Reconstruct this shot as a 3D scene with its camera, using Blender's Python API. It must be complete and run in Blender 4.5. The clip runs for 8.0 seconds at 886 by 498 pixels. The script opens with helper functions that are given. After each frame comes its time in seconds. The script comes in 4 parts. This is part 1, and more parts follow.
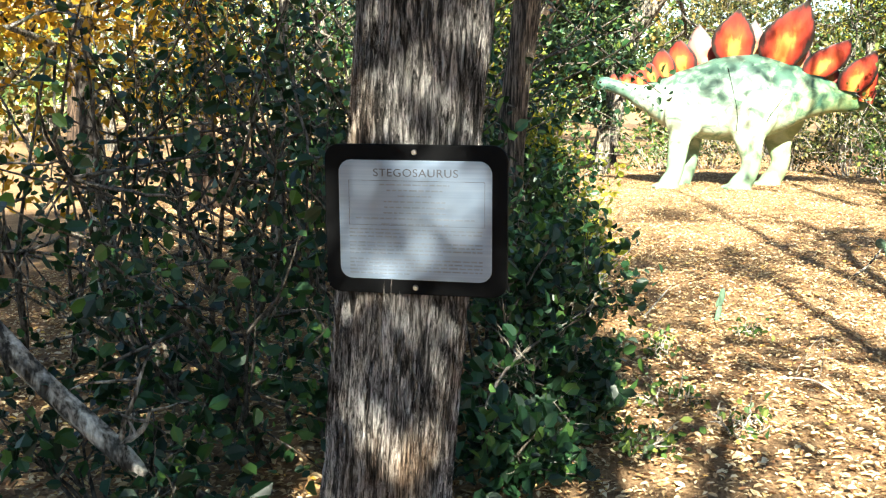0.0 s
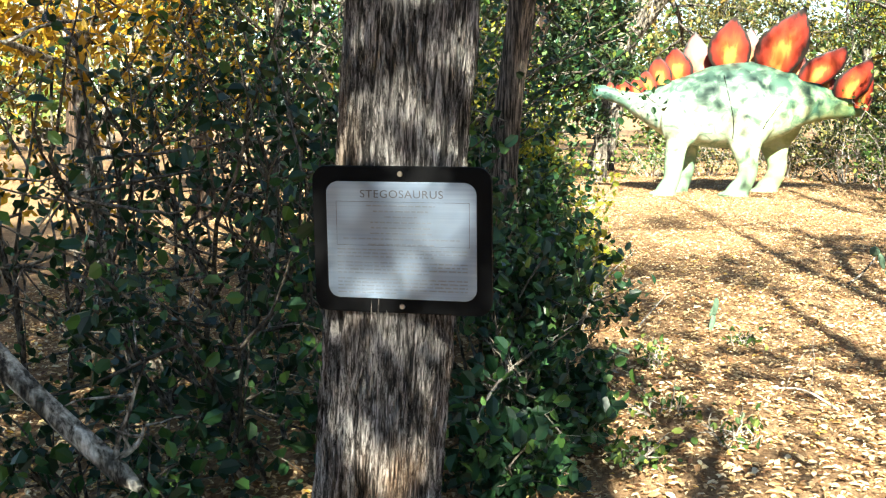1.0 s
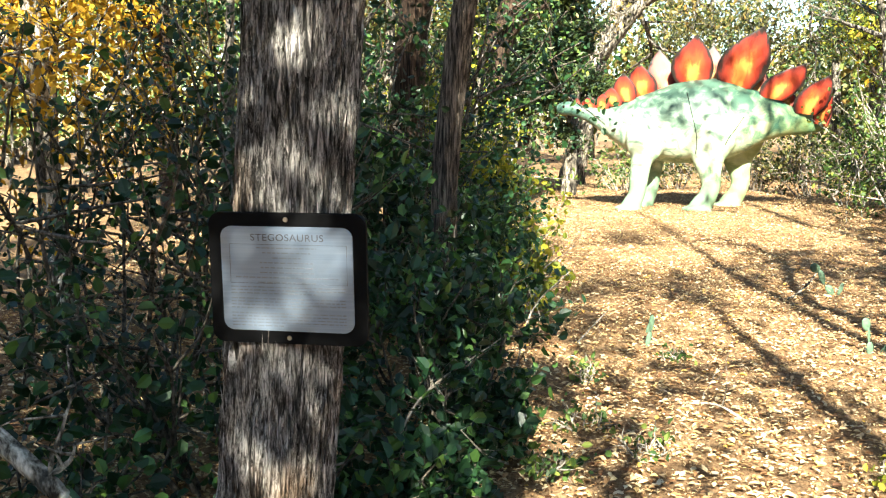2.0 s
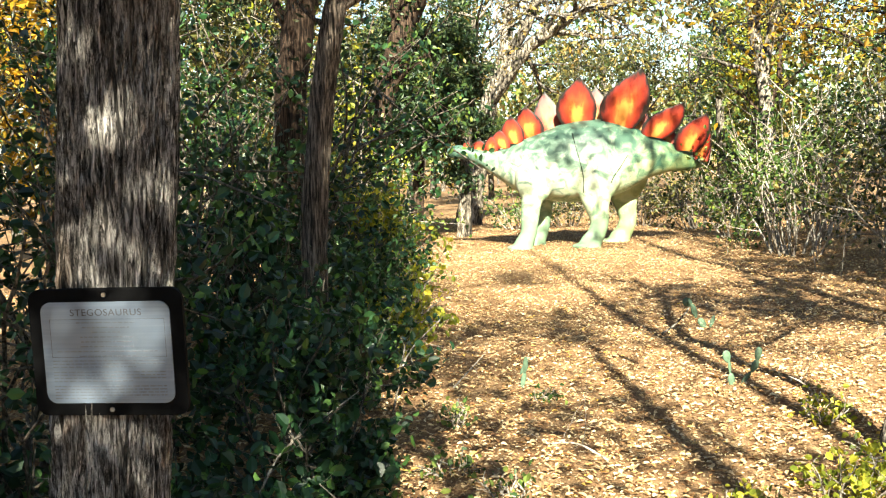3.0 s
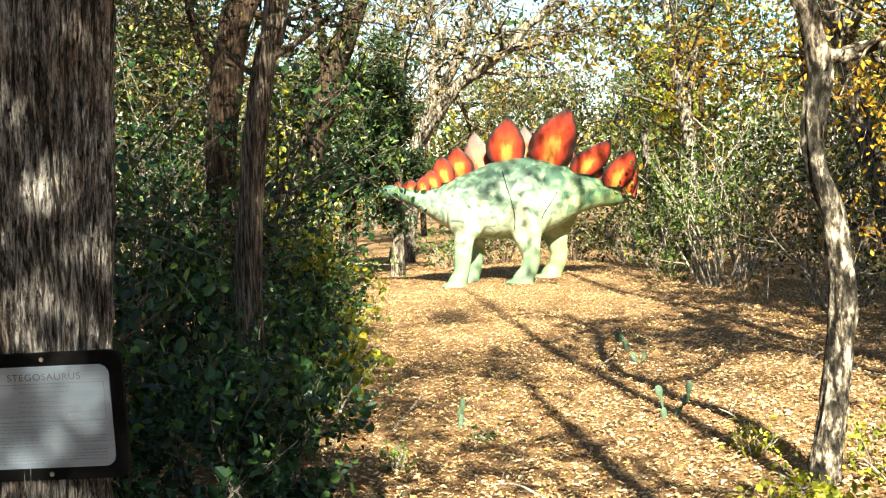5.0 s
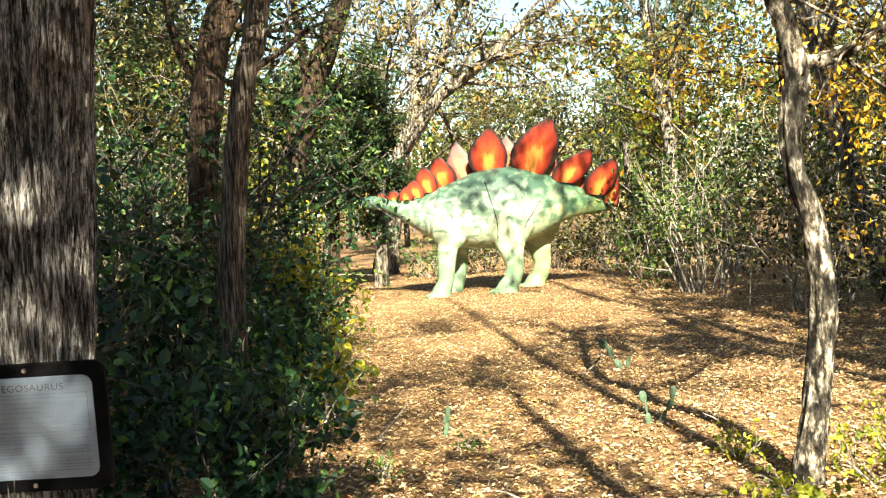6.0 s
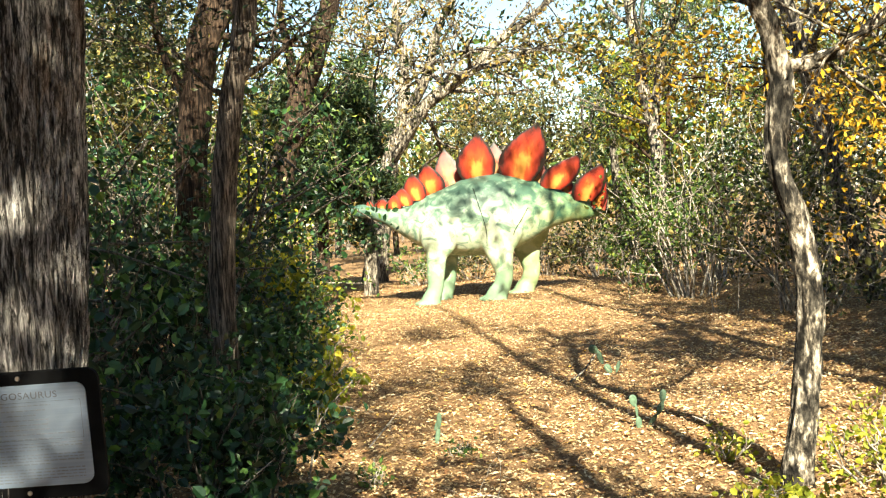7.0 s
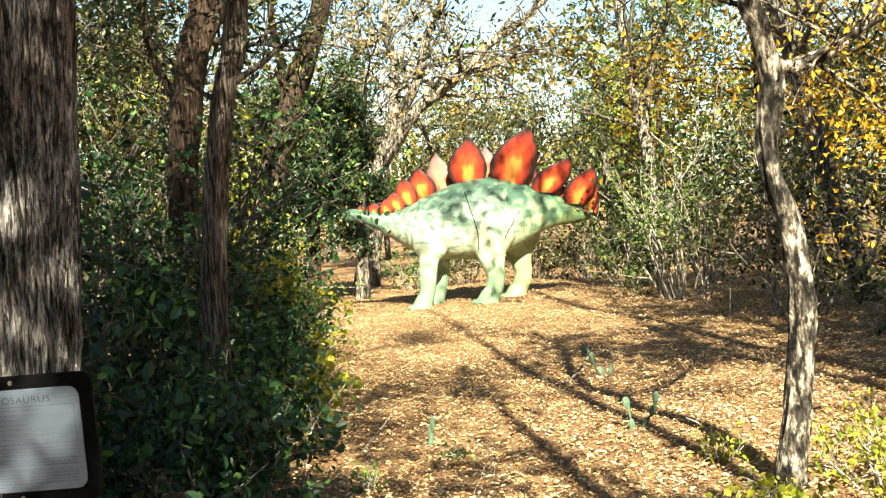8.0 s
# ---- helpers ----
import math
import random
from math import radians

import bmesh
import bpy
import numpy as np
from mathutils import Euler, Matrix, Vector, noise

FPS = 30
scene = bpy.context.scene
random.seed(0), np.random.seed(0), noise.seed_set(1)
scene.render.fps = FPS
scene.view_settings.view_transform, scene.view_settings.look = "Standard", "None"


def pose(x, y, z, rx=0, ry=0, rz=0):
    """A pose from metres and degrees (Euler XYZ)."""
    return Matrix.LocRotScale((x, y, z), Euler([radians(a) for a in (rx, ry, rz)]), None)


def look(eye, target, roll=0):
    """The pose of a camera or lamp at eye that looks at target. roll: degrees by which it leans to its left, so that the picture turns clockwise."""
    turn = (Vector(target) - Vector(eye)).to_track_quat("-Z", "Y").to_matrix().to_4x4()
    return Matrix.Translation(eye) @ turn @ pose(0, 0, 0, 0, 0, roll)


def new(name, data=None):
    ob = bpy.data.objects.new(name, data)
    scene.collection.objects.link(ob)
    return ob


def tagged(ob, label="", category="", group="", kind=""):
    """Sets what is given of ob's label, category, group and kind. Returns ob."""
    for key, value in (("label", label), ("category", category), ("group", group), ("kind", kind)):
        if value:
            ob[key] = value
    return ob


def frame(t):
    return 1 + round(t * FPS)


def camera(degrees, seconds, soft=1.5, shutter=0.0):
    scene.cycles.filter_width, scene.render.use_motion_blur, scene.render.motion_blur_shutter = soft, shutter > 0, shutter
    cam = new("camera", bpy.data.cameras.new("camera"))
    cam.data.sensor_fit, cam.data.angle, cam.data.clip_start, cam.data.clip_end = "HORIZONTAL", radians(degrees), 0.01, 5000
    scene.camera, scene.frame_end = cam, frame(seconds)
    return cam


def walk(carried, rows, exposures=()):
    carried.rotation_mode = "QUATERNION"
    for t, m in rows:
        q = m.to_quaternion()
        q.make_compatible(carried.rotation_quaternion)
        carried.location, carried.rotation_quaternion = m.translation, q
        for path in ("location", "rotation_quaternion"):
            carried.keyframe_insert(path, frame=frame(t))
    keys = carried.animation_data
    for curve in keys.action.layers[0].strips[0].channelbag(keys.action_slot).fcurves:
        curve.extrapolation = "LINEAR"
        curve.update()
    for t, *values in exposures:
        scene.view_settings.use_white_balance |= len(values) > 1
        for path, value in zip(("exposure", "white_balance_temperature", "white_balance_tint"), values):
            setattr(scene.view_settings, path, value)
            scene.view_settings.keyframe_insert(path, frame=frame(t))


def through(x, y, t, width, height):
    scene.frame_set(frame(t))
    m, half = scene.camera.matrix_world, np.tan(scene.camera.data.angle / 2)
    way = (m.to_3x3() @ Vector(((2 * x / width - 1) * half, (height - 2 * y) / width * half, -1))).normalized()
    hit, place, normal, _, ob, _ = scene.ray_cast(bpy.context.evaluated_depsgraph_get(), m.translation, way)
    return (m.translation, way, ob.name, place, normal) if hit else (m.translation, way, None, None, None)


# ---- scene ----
cam = camera(46.0, 8.0, soft=1.2)
ROWS = [
    (0.0, (-0.554, -0.432, 1.398), (-0.950, 1.510, 1.123), 0.3),
    (0.5, (-0.534, -0.457, 1.413), (-0.930, 1.485, 1.144), 0.2),
    (1.0, (-0.516, -0.462, 1.432), (-0.912, 1.481, 1.170), 0.0),
    (1.2, (-0.508, -0.466, 1.436), (-0.905, 1.477, 1.176), 0.0),
    (2.3, (-0.076, -0.722, 1.564), (-0.402, 1.238, 1.337), -0.3),
    (2.5, (-0.008, -0.725, 1.570), (-0.295, 1.243, 1.358), -0.6),
    (3.0, (0.056, -0.762, 1.607), (-0.141, 1.221, 1.439), -1.8),
    (3.5, (0.058, -0.797, 1.657), (-0.087, 1.193, 1.513), -2.2),
    (4.0, (0.058, -0.822, 1.677), (-0.059, 1.171, 1.547), -2.5),
    (4.5, (0.055, -0.828, 1.670), (-0.035, 1.167, 1.554), -2.7),
    (6.0, (0.062, -0.845, 1.648), (0.027, 1.152, 1.563), -3.7),
    (6.5, (0.062, -0.865, 1.644), (0.039, 1.133, 1.567), -4.0),
    (7.0, (0.059, -0.872, 1.639), (0.046, 1.127, 1.568), -4.3),
    (7.5, (0.056, -0.870, 1.634), (0.051, 1.129, 1.568), -4.5),
    (8.0, (0.052, -0.870, 1.632), (0.056, 1.129, 1.568), -4.6),
]
walk(cam, [(t, look(eye, target, roll)) for t, eye, target, roll in ROWS],
     exposures=[(0.0, 3.05, 6350, 2), (1.2, 3.0, 6350, 2), (2.5, 2.82, 6600, 2), (3.5, 2.55, 7000, 2), (8.0, 2.42, 7150, 2)])


def deep(y):
    """Plan depth in metres: the paces along the path are 1.36 m long."""
    return -0.886 + (y + 0.886) * 1.36


def set_back(rows):
    """Moves a whole line of points to its depth without stretching it."""
    off = deep(rows[0][1]) - rows[0][1]
    return [(r[0], r[1] + off, *r[2:]) for r in rows]


# ---- light ----
SUN_WAY = Vector((-0.15, 1.0, -0.735)).normalized()
world = bpy.data.worlds.new("world")
scene.world = world
world.use_nodes = True
sky = world.node_tree.nodes.new("ShaderNodeTexSky")
sky.sky_type = "NISHITA"
sky.sun_disc = False
sky.dust_density, sky.ozone_density = 0.3, 2.0
sky.sun_elevation = radians(36.0)
sky.sun_rotation = radians(171.5)
world.node_tree.links.new(sky.outputs[0], world.node_tree.nodes["Background"].inputs[0])
world.node_tree.nodes["Background"].inputs[1].default_value = 0.05
sun_data = bpy.data.lights.new("sun", "SUN")
sun_data.energy, sun_data.angle, sun_data.color = 5.0, radians(0.53), (1.0, 0.94, 0.80)
sun = new("sun", sun_data)
sun.matrix_world = look((6, -20, 14), Vector((6, -20, 14)) + SUN_WAY)

# ---- materials ----


class Nodes:
    """Short way to write a node material."""

    def __init__(self, name, rough=0.8, metal=0.0, spec=0.4):
        self.m = bpy.data.materials.new(name)
        self.m.use_nodes = True
        self.t = self.m.node_tree
        self.b = self.t.nodes["Principled BSDF"]
        self.b.inputs["Roughness"].default_value = rough
        self.b.inputs["Metallic"].default_value = metal
        self.b.inputs["Specular IOR Level"].default_value = spec

    def node(self, kind, **given):
        n = self.t.nodes.new(kind)
        for key, value in given.items():
            n.inputs[key.replace("_", " ")].default_value = value
        return n

    def link(self, a, b):
        self.t.links.new(a, b)

    def coords(self, scale=(1, 1, 1), which="Object"):
        c = self.node("ShaderNodeTexCoord")
        m = self.node("ShaderNodeMapping")
        m.inputs["Scale"].default_value = scale
        self.link(c.outputs[which], m.inputs["Vector"])
        return m.outputs[0]

    def noise(self, scale, detail=4.0, rough=0.6, stretch=(1, 1, 1), distort=0.0):
        n = self.node("ShaderNodeTexNoise", Scale=scale, Detail=detail, Roughness=rough, Distortion=distort)
        self.link(self.coords(stretch), n.inputs["Vector"])
        return n.outputs["Fac"]

    def ramp(self, fac, stops):
        r = self.node("ShaderNodeValToRGB")
        e = r.color_ramp.elements
        while len(e) < len(stops):
            e.new(0.5)
        for el, (p, c) in zip(e, stops):
            el.position, el.color = p, (*c, 1)
        self.link(fac, r.inputs[0])
        return r.outputs[0]

    def mix(self, fac, a, b, mode="MIX"):
        x = self.t.nodes.new("ShaderNodeMix")
        x.data_type, x.blend_type = "RGBA", mode
        for s, v in ((x.inputs[0], fac), (x.inputs[6], a), (x.inputs[7], b)):
            if isinstance(v, (int, float)):
                s.default_value = v
            elif isinstance(v, tuple):
                s.default_value = (*v, 1)
            else:
                self.link(v, s)
        return x.outputs[2]

    def math(self, op, a, b):
        x = self.t.nodes.new("ShaderNodeMath")
        x.operation = op
        for s, v in ((x.inputs[0], a), (x.inputs[1], b)):
            if isinstance(v, (int, float)):
                s.default_value = v
            else:
                self.link(v, s)
        return x.outputs[0]

    def color(self, c):
        self.link(c, self.b.inputs["Base Color"])
        return self

    def bump(self, fac, strength=0.4, distance=0.01):
        n = self.node("ShaderNodeBump", Strength=strength, Distance=distance)
        self.link(fac, n.inputs["Height"])
        self.link(n.outputs[0], self.b.inputs["Normal"])
        return self


def leaf_material(name, stops, through=0.35, rough=0.5):
    """Leaves: each one its own shade, some light passing through them."""
    n = Nodes(name, rough)
    g = n.node("ShaderNodeNewGeometry")
    col = n.ramp(g.outputs["Random Per Island"], stops)
    big = n.noise(1.3, 2.0)
    col = n.mix(0.5, col, n.ramp(big, [(0.3, (0.35, 0.35, 0.35)), (0.7, (1, 1, 1))]), "MULTIPLY")
    n.color(col)
    tr = n.node("ShaderNodeBsdfTranslucent")
    n.link(n.mix(1.0, col, (1.0, 0.95, 0.55), "MULTIPLY"), tr.inputs[0])
    mx = n.node("ShaderNodeMixShader", Fac=through)
    n.link(n.b.outputs[0], mx.inputs[1])
    n.link(tr.outputs[0], mx.inputs[2])
    n.link(mx.outputs[0], n.t.nodes["Material Output"].inputs[0])
    return n.m


def bark_material(name, dark, mid, light, fine=60.0, stretch=0.07, strength=0.8, blotch=((0.3, 0.45), (0.65, 1.0)), large=5.0):
    n = Nodes(name, 0.9, 0, 0.2)
    a = n.noise(fine, 6, 0.65, (1, 1, stretch), 0.3)
    b = n.noise(large, 4, 0.6, (1, 1, 0.5))
    col = n.ramp(a, [(0.40, dark), (0.5, mid), (0.62, light)])
    col = n.mix(0.55 if large == 5.0 else 1.0, col, n.ramp(b, [(p, (v, v * 0.96, v * 0.92)) for p, v in blotch]), "MULTIPLY")
    n.color(col).bump(a, strength, 0.02)
    return n.m


def fibre_bark():
    """Shredding cedar bark: long grey fibres, black grooves, brown where it is fresh."""
    n = Nodes("shredding_bark", 0.92, 0, 0.15)
    a = n.noise(110.0, 10, 0.82, (1, 1, 0.17), 0.5)
    g = n.noise(40.0, 6, 0.7, (1, 1, 0.15), 1.0)
    b = n.noise(4.0, 4, 0.6, (1, 1, 0.5))
    col = n.ramp(a, [(0.40, (0.012, 0.010, 0.009)), (0.455, (0.17, 0.155, 0.15)), (0.51, (0.48, 0.44, 0.42)), (0.575, (0.82, 0.77, 0.73))])
    warm = n.ramp(a, [(0.34, (0.03, 0.016, 0.01)), (0.5, (0.28, 0.17, 0.10)), (0.66, (0.6, 0.45, 0.33))])
    col = n.mix(n.ramp(b, [(0.5, (0, 0, 0)), (0.66, (0.8, 0.8, 0.8))]), col, warm)
    col = n.mix(0.9, col, n.ramp(g, [(0.42, (0.012, 0.010, 0.009)), (0.475, (0.36, 0.34, 0.33)), (0.54, (1, 1, 1))]), "MULTIPLY")
    n.color(col).bump(n.math("ADD", a, n.math("MULTIPLY", g, 2.0)), 1.0, 0.02)
    return n.m


SHRED = fibre_bark()
DARK_TWIG = bark_material("dark_twig_bark", (0.03, 0.025, 0.02), (0.10, 0.085, 0.07), (0.22, 0.19, 0.16), 40.0, 0.4)
CEDAR = bark_material("cedar_bark", (0.015, 0.012, 0.010), (0.09, 0.072, 0.06), (0.27, 0.22, 0.185), 75.0, 0.08)
# red cedar bark, darkened to near black: the trunks' shade is in the colour
CEDAR_RED_SHADED = bark_material("shaded_red_cedar_bark", (0.006, 0.004, 0.003), (0.035, 0.022, 0.015), (0.10, 0.065, 0.045), 60.0, 0.06)
OAK = bark_material("oak_bark", (0.018, 0.015, 0.013), (0.09, 0.078, 0.066), (0.28, 0.25, 0.21), 30.0, 0.3, 1.0)
GREY_OAK = bark_material("weathered_oak_bark", (0.03, 0.025, 0.02), (0.20, 0.175, 0.145), (0.50, 0.45, 0.38), 22.0, 0.3, 1.0, ((0.36, 0.15), (0.5, 0.7), (0.6, 1.0)), 3.0)
ELM = bark_material("blotched_elm_bark", (0.025, 0.02, 0.015), (0.18, 0.155, 0.125), (0.54, 0.49, 0.42), 34.0, 0.45, 1.0, ((0.43, 0.08), (0.50, 0.45), (0.57, 1.0)), 11.0)
PALE = bark_material("pale_bark", (0.06, 0.05, 0.04), (0.36, 0.32, 0.27), (0.74, 0.69, 0.61), 26.0, 0.35, 0.9, ((0.41, 0.12), (0.48, 0.5), (0.55, 1.0)), 10.0)
TWIG = bark_material("twig_bark", (0.10, 0.085, 0.07), (0.28, 0.245, 0.21), (0.46, 0.42, 0.37), 40.0, 0.4)
HOLLY = leaf_material("holly_leaves", [(0.0, (0.008, 0.024, 0.010)), (0.5, (0.016, 0.050, 0.020)), (0.8, (0.035, 0.095, 0.03)), (1.0, (0.13, 0.24, 0.05))], 0.25, 0.38)
GREEN = leaf_material("green_leaves", [(0.0, (0.02, 0.05, 0.012)), (0.6, (0.07, 0.125, 0.025)), (1.0, (0.22, 0.26, 0.05))], 0.3)
OLIVE = leaf_material("olive_leaves", [(0.0, (0.012, 0.02, 0.006)), (0.5, (0.055, 0.068, 0.018)), (0.85, (0.18, 0.17, 0.05)), (1.0, (0.40, 0.31, 0.11))], 0.3)
YELLOW = leaf_material("yellow_leaves", [(0.0, (0.30, 0.16, 0.02)), (0.5, (0.62, 0.36, 0.03)), (1.0, (0.78, 0.52, 0.06))], 0.45)
LIME = leaf_material("yellow_green_leaves", [(0.0, (0.12, 0.16, 0.02)), (0.6, (0.34, 0.36, 0.04)), (1.0, (0.62, 0.52, 0.06))], 0.45)
RUST = leaf_material("autumn_oak_leaves", [(0.0, (0.045, 0.045, 0.014)), (0.4, (0.15, 0.125, 0.035)), (0.8, (0.30, 0.215, 0.065)), (1.0, (0.42, 0.24, 0.06))], 0.4)
NEEDLE = leaf_material("cedar_needles", [(0.0, (0.010, 0.026, 0.012)), (0.6, (0.03, 0.06, 0.02)), (1.0, (0.10, 0.13, 0.035))], 0.2)
LITTER = leaf_material("fallen_leaves", [(0.0, (0.13, 0.055, 0.024)), (0.2, (0.40, 0.20, 0.08)), (0.5, (0.66, 0.44, 0.22)), (0.9, (0.80, 0.65, 0.42)), (1.0, (0.78, 0.47, 0.07))], 0.1, 0.7)


def ground_material():
    n = Nodes("forest_floor", 0.95, 0, 0.1)
    a = n.noise(38.0, 8, 0.75)
    b = n.noise(1.1, 5, 0.6)
    c = n.noise(9.0, 5, 0.7)
    straw = n.noise(30.0, 6, 0.7, (1.0, 0.25, 1.0), 1.5)
    col = n.ramp(a, [(0.3, (0.05, 0.028, 0.014)), (0.46, (0.20, 0.115, 0.06)), (0.6, (0.36, 0.225, 0.125)), (0.75, (0.52, 0.38, 0.25))])
    col = n.mix(0.5, col, n.ramp(straw, [(0.35, (0.10, 0.055, 0.028)), (0.65, (0.46, 0.31, 0.18))]))
    col = n.mix(0.6, col, n.ramp(b, [(0.35, (0.6, 0.52, 0.45)), (0.65, (1.0, 0.98, 0.92))]), "MULTIPLY")
    n.color(col).bump(n.math("ADD", a, c), 0.9, 0.03)
    return n.m


GROUND = ground_material()


def statue_material():
    """Hand-painted fibreglass: pale belly, teal blotches over the back, olive below the tail."""
    n = Nodes("painted_statue", 0.5, 0, 0.35)
    geo = n.node("ShaderNodeNewGeometry")
    xyz = n.node("ShaderNodeSeparateXYZ")
    n.link(geo.outputs["Position"], xyz.inputs[0])
    blot = n.noise(4.2, 6, 0.62, (1, 1, 1), 0.9)
    fine = n.noise(14.0, 5, 0.6)
    high = n.math("MULTIPLY_ADD", xyz.outputs["Z"], 0.33)
    high.node.inputs[2].default_value = -0.34
    mask = n.math("ADD", blot, high)
    col = n.ramp(mask, [(0.34, (0.15, 0.23, 0.15)), (0.47, (0.36, 0.42, 0.30)), (0.58, (0.42, 0.45, 0.36)), (0.66, (0.17, 0.245, 0.18)), (0.82, (0.045, 0.09, 0.065))])
    tail = n.math("MULTIPLY_ADD", xyz.outputs["X"], 0.6)
    tail.node.inputs[2].default_value = -0.55
    tail.node.use_clamp = True
    col = n.mix(tail, col, n.ramp(n.math("ADD", blot, n.math("MULTIPLY", high, 0.8)), [(0.45, (0.32, 0.35, 0.13)), (0.62, (0.16, 0.25, 0.11)), (0.8, (0.04, 0.11, 0.07))]))
    head = n.math("MULTIPLY_ADD", xyz.outputs["X"], -1.6)
    head.node.inputs[2].default_value = -1.15
    head.node.use_clamp = True
    col = n.mix(head, col, n.ramp(blot, [(0.4, (0.03, 0.075, 0.058)), (0.65, (0.10, 0.165, 0.125))]))
    col = n.mix(0.35, col, n.ramp(fine, [(0.35, (0.6, 0.66, 0.6)), (0.65, (1, 1, 1))]), "MULTIPLY")
    n.color(col).bump(n.noise(45.0, 4, 0.6), 0.35, 0.012)
    return n.m


def plate_material():
    """Back plates: dark rim, red, then orange and yellow towards the middle."""
    n = Nodes("painted_plates", 0.45, 0, 0.4)
    at = n.node("ShaderNodeAttribute")
    at.attribute_name = "rim"
    s = n.noise(6.0, 4, 0.6, (1.6, 1.6, 0.7), 0.4)
    v = n.math("ADD", at.outputs["Fac"], n.math("MULTIPLY_ADD", s, 0.7))
    v.node.inputs[1].links[0].from_node.inputs[2].default_value = -0.35
    n.color(n.ramp(v, [(0.12, (0.010, 0.006, 0.004)), (0.24, (0.10, 0.008, 0.004)), (0.48, (0.22, 0.016, 0.005)), (0.80, (0.33, 0.045, 0.008)), (1.0, (0.46, 0.17, 0.03))]))
    n.bump(s, 0.15, 0.01)
    return n.m


def plain_material(name, col, rough=0.5, metal=0.0, vary=0.15, scale=40.0):
    n = Nodes(name, rough, metal)
    f = n.noise(scale, 4, 0.6)
    lo = tuple(c * (1 - vary) for c in col)
    hi = tuple(min(1, c * (1 + vary)) for c in col)
    n.color(n.ramp(f, [(0.35, lo), (0.65, hi)]))
    return n.m


STATUE, PLATES = statue_material(), plate_material()
BLACK = plain_material("black_plastic", (0.003, 0.003, 0.0035), 0.7)
BLACK.node_tree.nodes["Principled BSDF"].inputs["Specular IOR Level"].default_value = 0.06
EYE_BLACK = plain_material("glossy_eye", (0.01, 0.006, 0.004), 0.15)
SOFT_INK = plain_material("faint_etching", (0.17, 0.19, 0.23), 0.5, 0.2)
INK = plain_material("etched_ink", (0.06, 0.06, 0.07), 0.6)
STEEL = plain_material("screw_steel", (0.6, 0.6, 0.6), 0.35, 1.0)
CACTUS = plain_material("cactus_skin", (0.06, 0.10, 0.062), 0.6, 0.0, 0.3, 30.0)


def metal_plate_material():
    n = Nodes("brushed_metal", 0.34, 0.75)
    f = n.noise(20.0, 4, 0.6, (0.05, 1, 6.0))
    n.color(n.ramp(f, [(0.3, (0.20, 0.255, 0.35)), (0.7, (0.265, 0.33, 0.44))]))
    s = n.noise(7.0, 3, 0.5)
    n.link(n.ramp(s, [(0.3, (0.38, 0.38, 0.38)), (0.7, (0.52, 0.52, 0.52))]), n.b.inputs["Roughness"])
    return n.m


METAL = metal_plate_material()

# ---- mesh tools ----


def mesh_np(name, verts, quads, materials, smooth=False, index=None, rim=None):
    """A mesh from arrays of vertices and of four-cornered (or three-cornered, the last repeated) faces."""
    verts = np.asarray(verts, np.float32)
    quads = np.asarray(quads, np.int32)
    me = bpy.data.meshes.new(name)
    me.vertices.add(len(verts))
    me.vertices.foreach_set("co", verts.ravel())
    k = quads.shape[1]
    me.loops.add(quads.size)
    me.loops.foreach_set("vertex_index", quads.ravel())
    me.polygons.add(len(quads))
    me.polygons.foreach_set("loop_start", np.arange(0, quads.size, k, dtype=np.int32))
    if index is not None:
        me.polygons.foreach_set("material_index", np.asarray(index, np.int32))
    me.polygons.foreach_set("use_smooth", np.full(len(quads), smooth))
    for m in materials:
        me.materials.append(m)
    if rim is not None:
        me.attributes.new("rim", "FLOAT", "POINT").data.foreach_set("value", np.asarray(rim, np.float32))
    me.update(calc_edges=True)
    me.validate()
    return me


def thing(name, label, category, at=(0, 0, 0), group="", kind=""):
    ob = new(name)
    ob.location = at
    ob.empty_display_size = 0.1
    return tagged(ob, label, category, group, kind)


def part(name, me, parent, label=""):
    """A mesh given in world metres, linked under parent."""
    ob = new(name, me)
    ob.parent = parent
    o = Vector(parent.location)
    if parent.parent:
        o = o + Vector(parent.parent.location)
    ob.location = -o
    return tagged(ob, label) if label else ob


class Tubes:
    """Collects tapered tubes along lines into one mesh."""

    def __init__(self):
        self.v, self.q, self.n = [], [], 0

    def add(self, pts, radii, sides=6):
        pts = np.asarray(pts, float)
        k = len(pts)
        tan = np.gradient(pts, axis=0)
        tan /= np.linalg.norm(tan, axis=1)[:, None] + 1e-9
        ref = np.array((0.31, 0.95, 0.05)) if abs(tan[0][2]) > 0.5 else np.array((0.02, 0.05, 1.0))
        a = np.cross(tan, ref)
        a /= np.linalg.norm(a, axis=1)[:, None] + 1e-9
        b = np.cross(tan, a)
        th = np.linspace(0, 2 * np.pi, sides, endpoint=False)
        rr = np.asarray(radii, float)
        if rr.ndim == 1:
            rr = np.repeat(rr[:, None], sides, 1)
        ring = pts[:, None] + rr[..., None] * (np.cos(th)[None, :, None] * a[:, None] + np.sin(th)[None, :, None] * b[:, None])
        i = np.arange(k - 1)[:, None] * sides + np.arange(sides)[None]
        j = np.arange(k - 1)[:, None] * sides + (np.arange(sides)[None] + 1) % sides
        self.q.append((np.stack([i, j, j + sides, i + sides], -1).reshape(-1, 4)) + self.n)
        self.v.append(ring.reshape(-1, 3))
        self.n += k * sides

    def mesh(self, name, material, smooth=True):
        return mesh_np(name, np.concatenate(self.v), np.concatenate(self.q), [material], smooth)


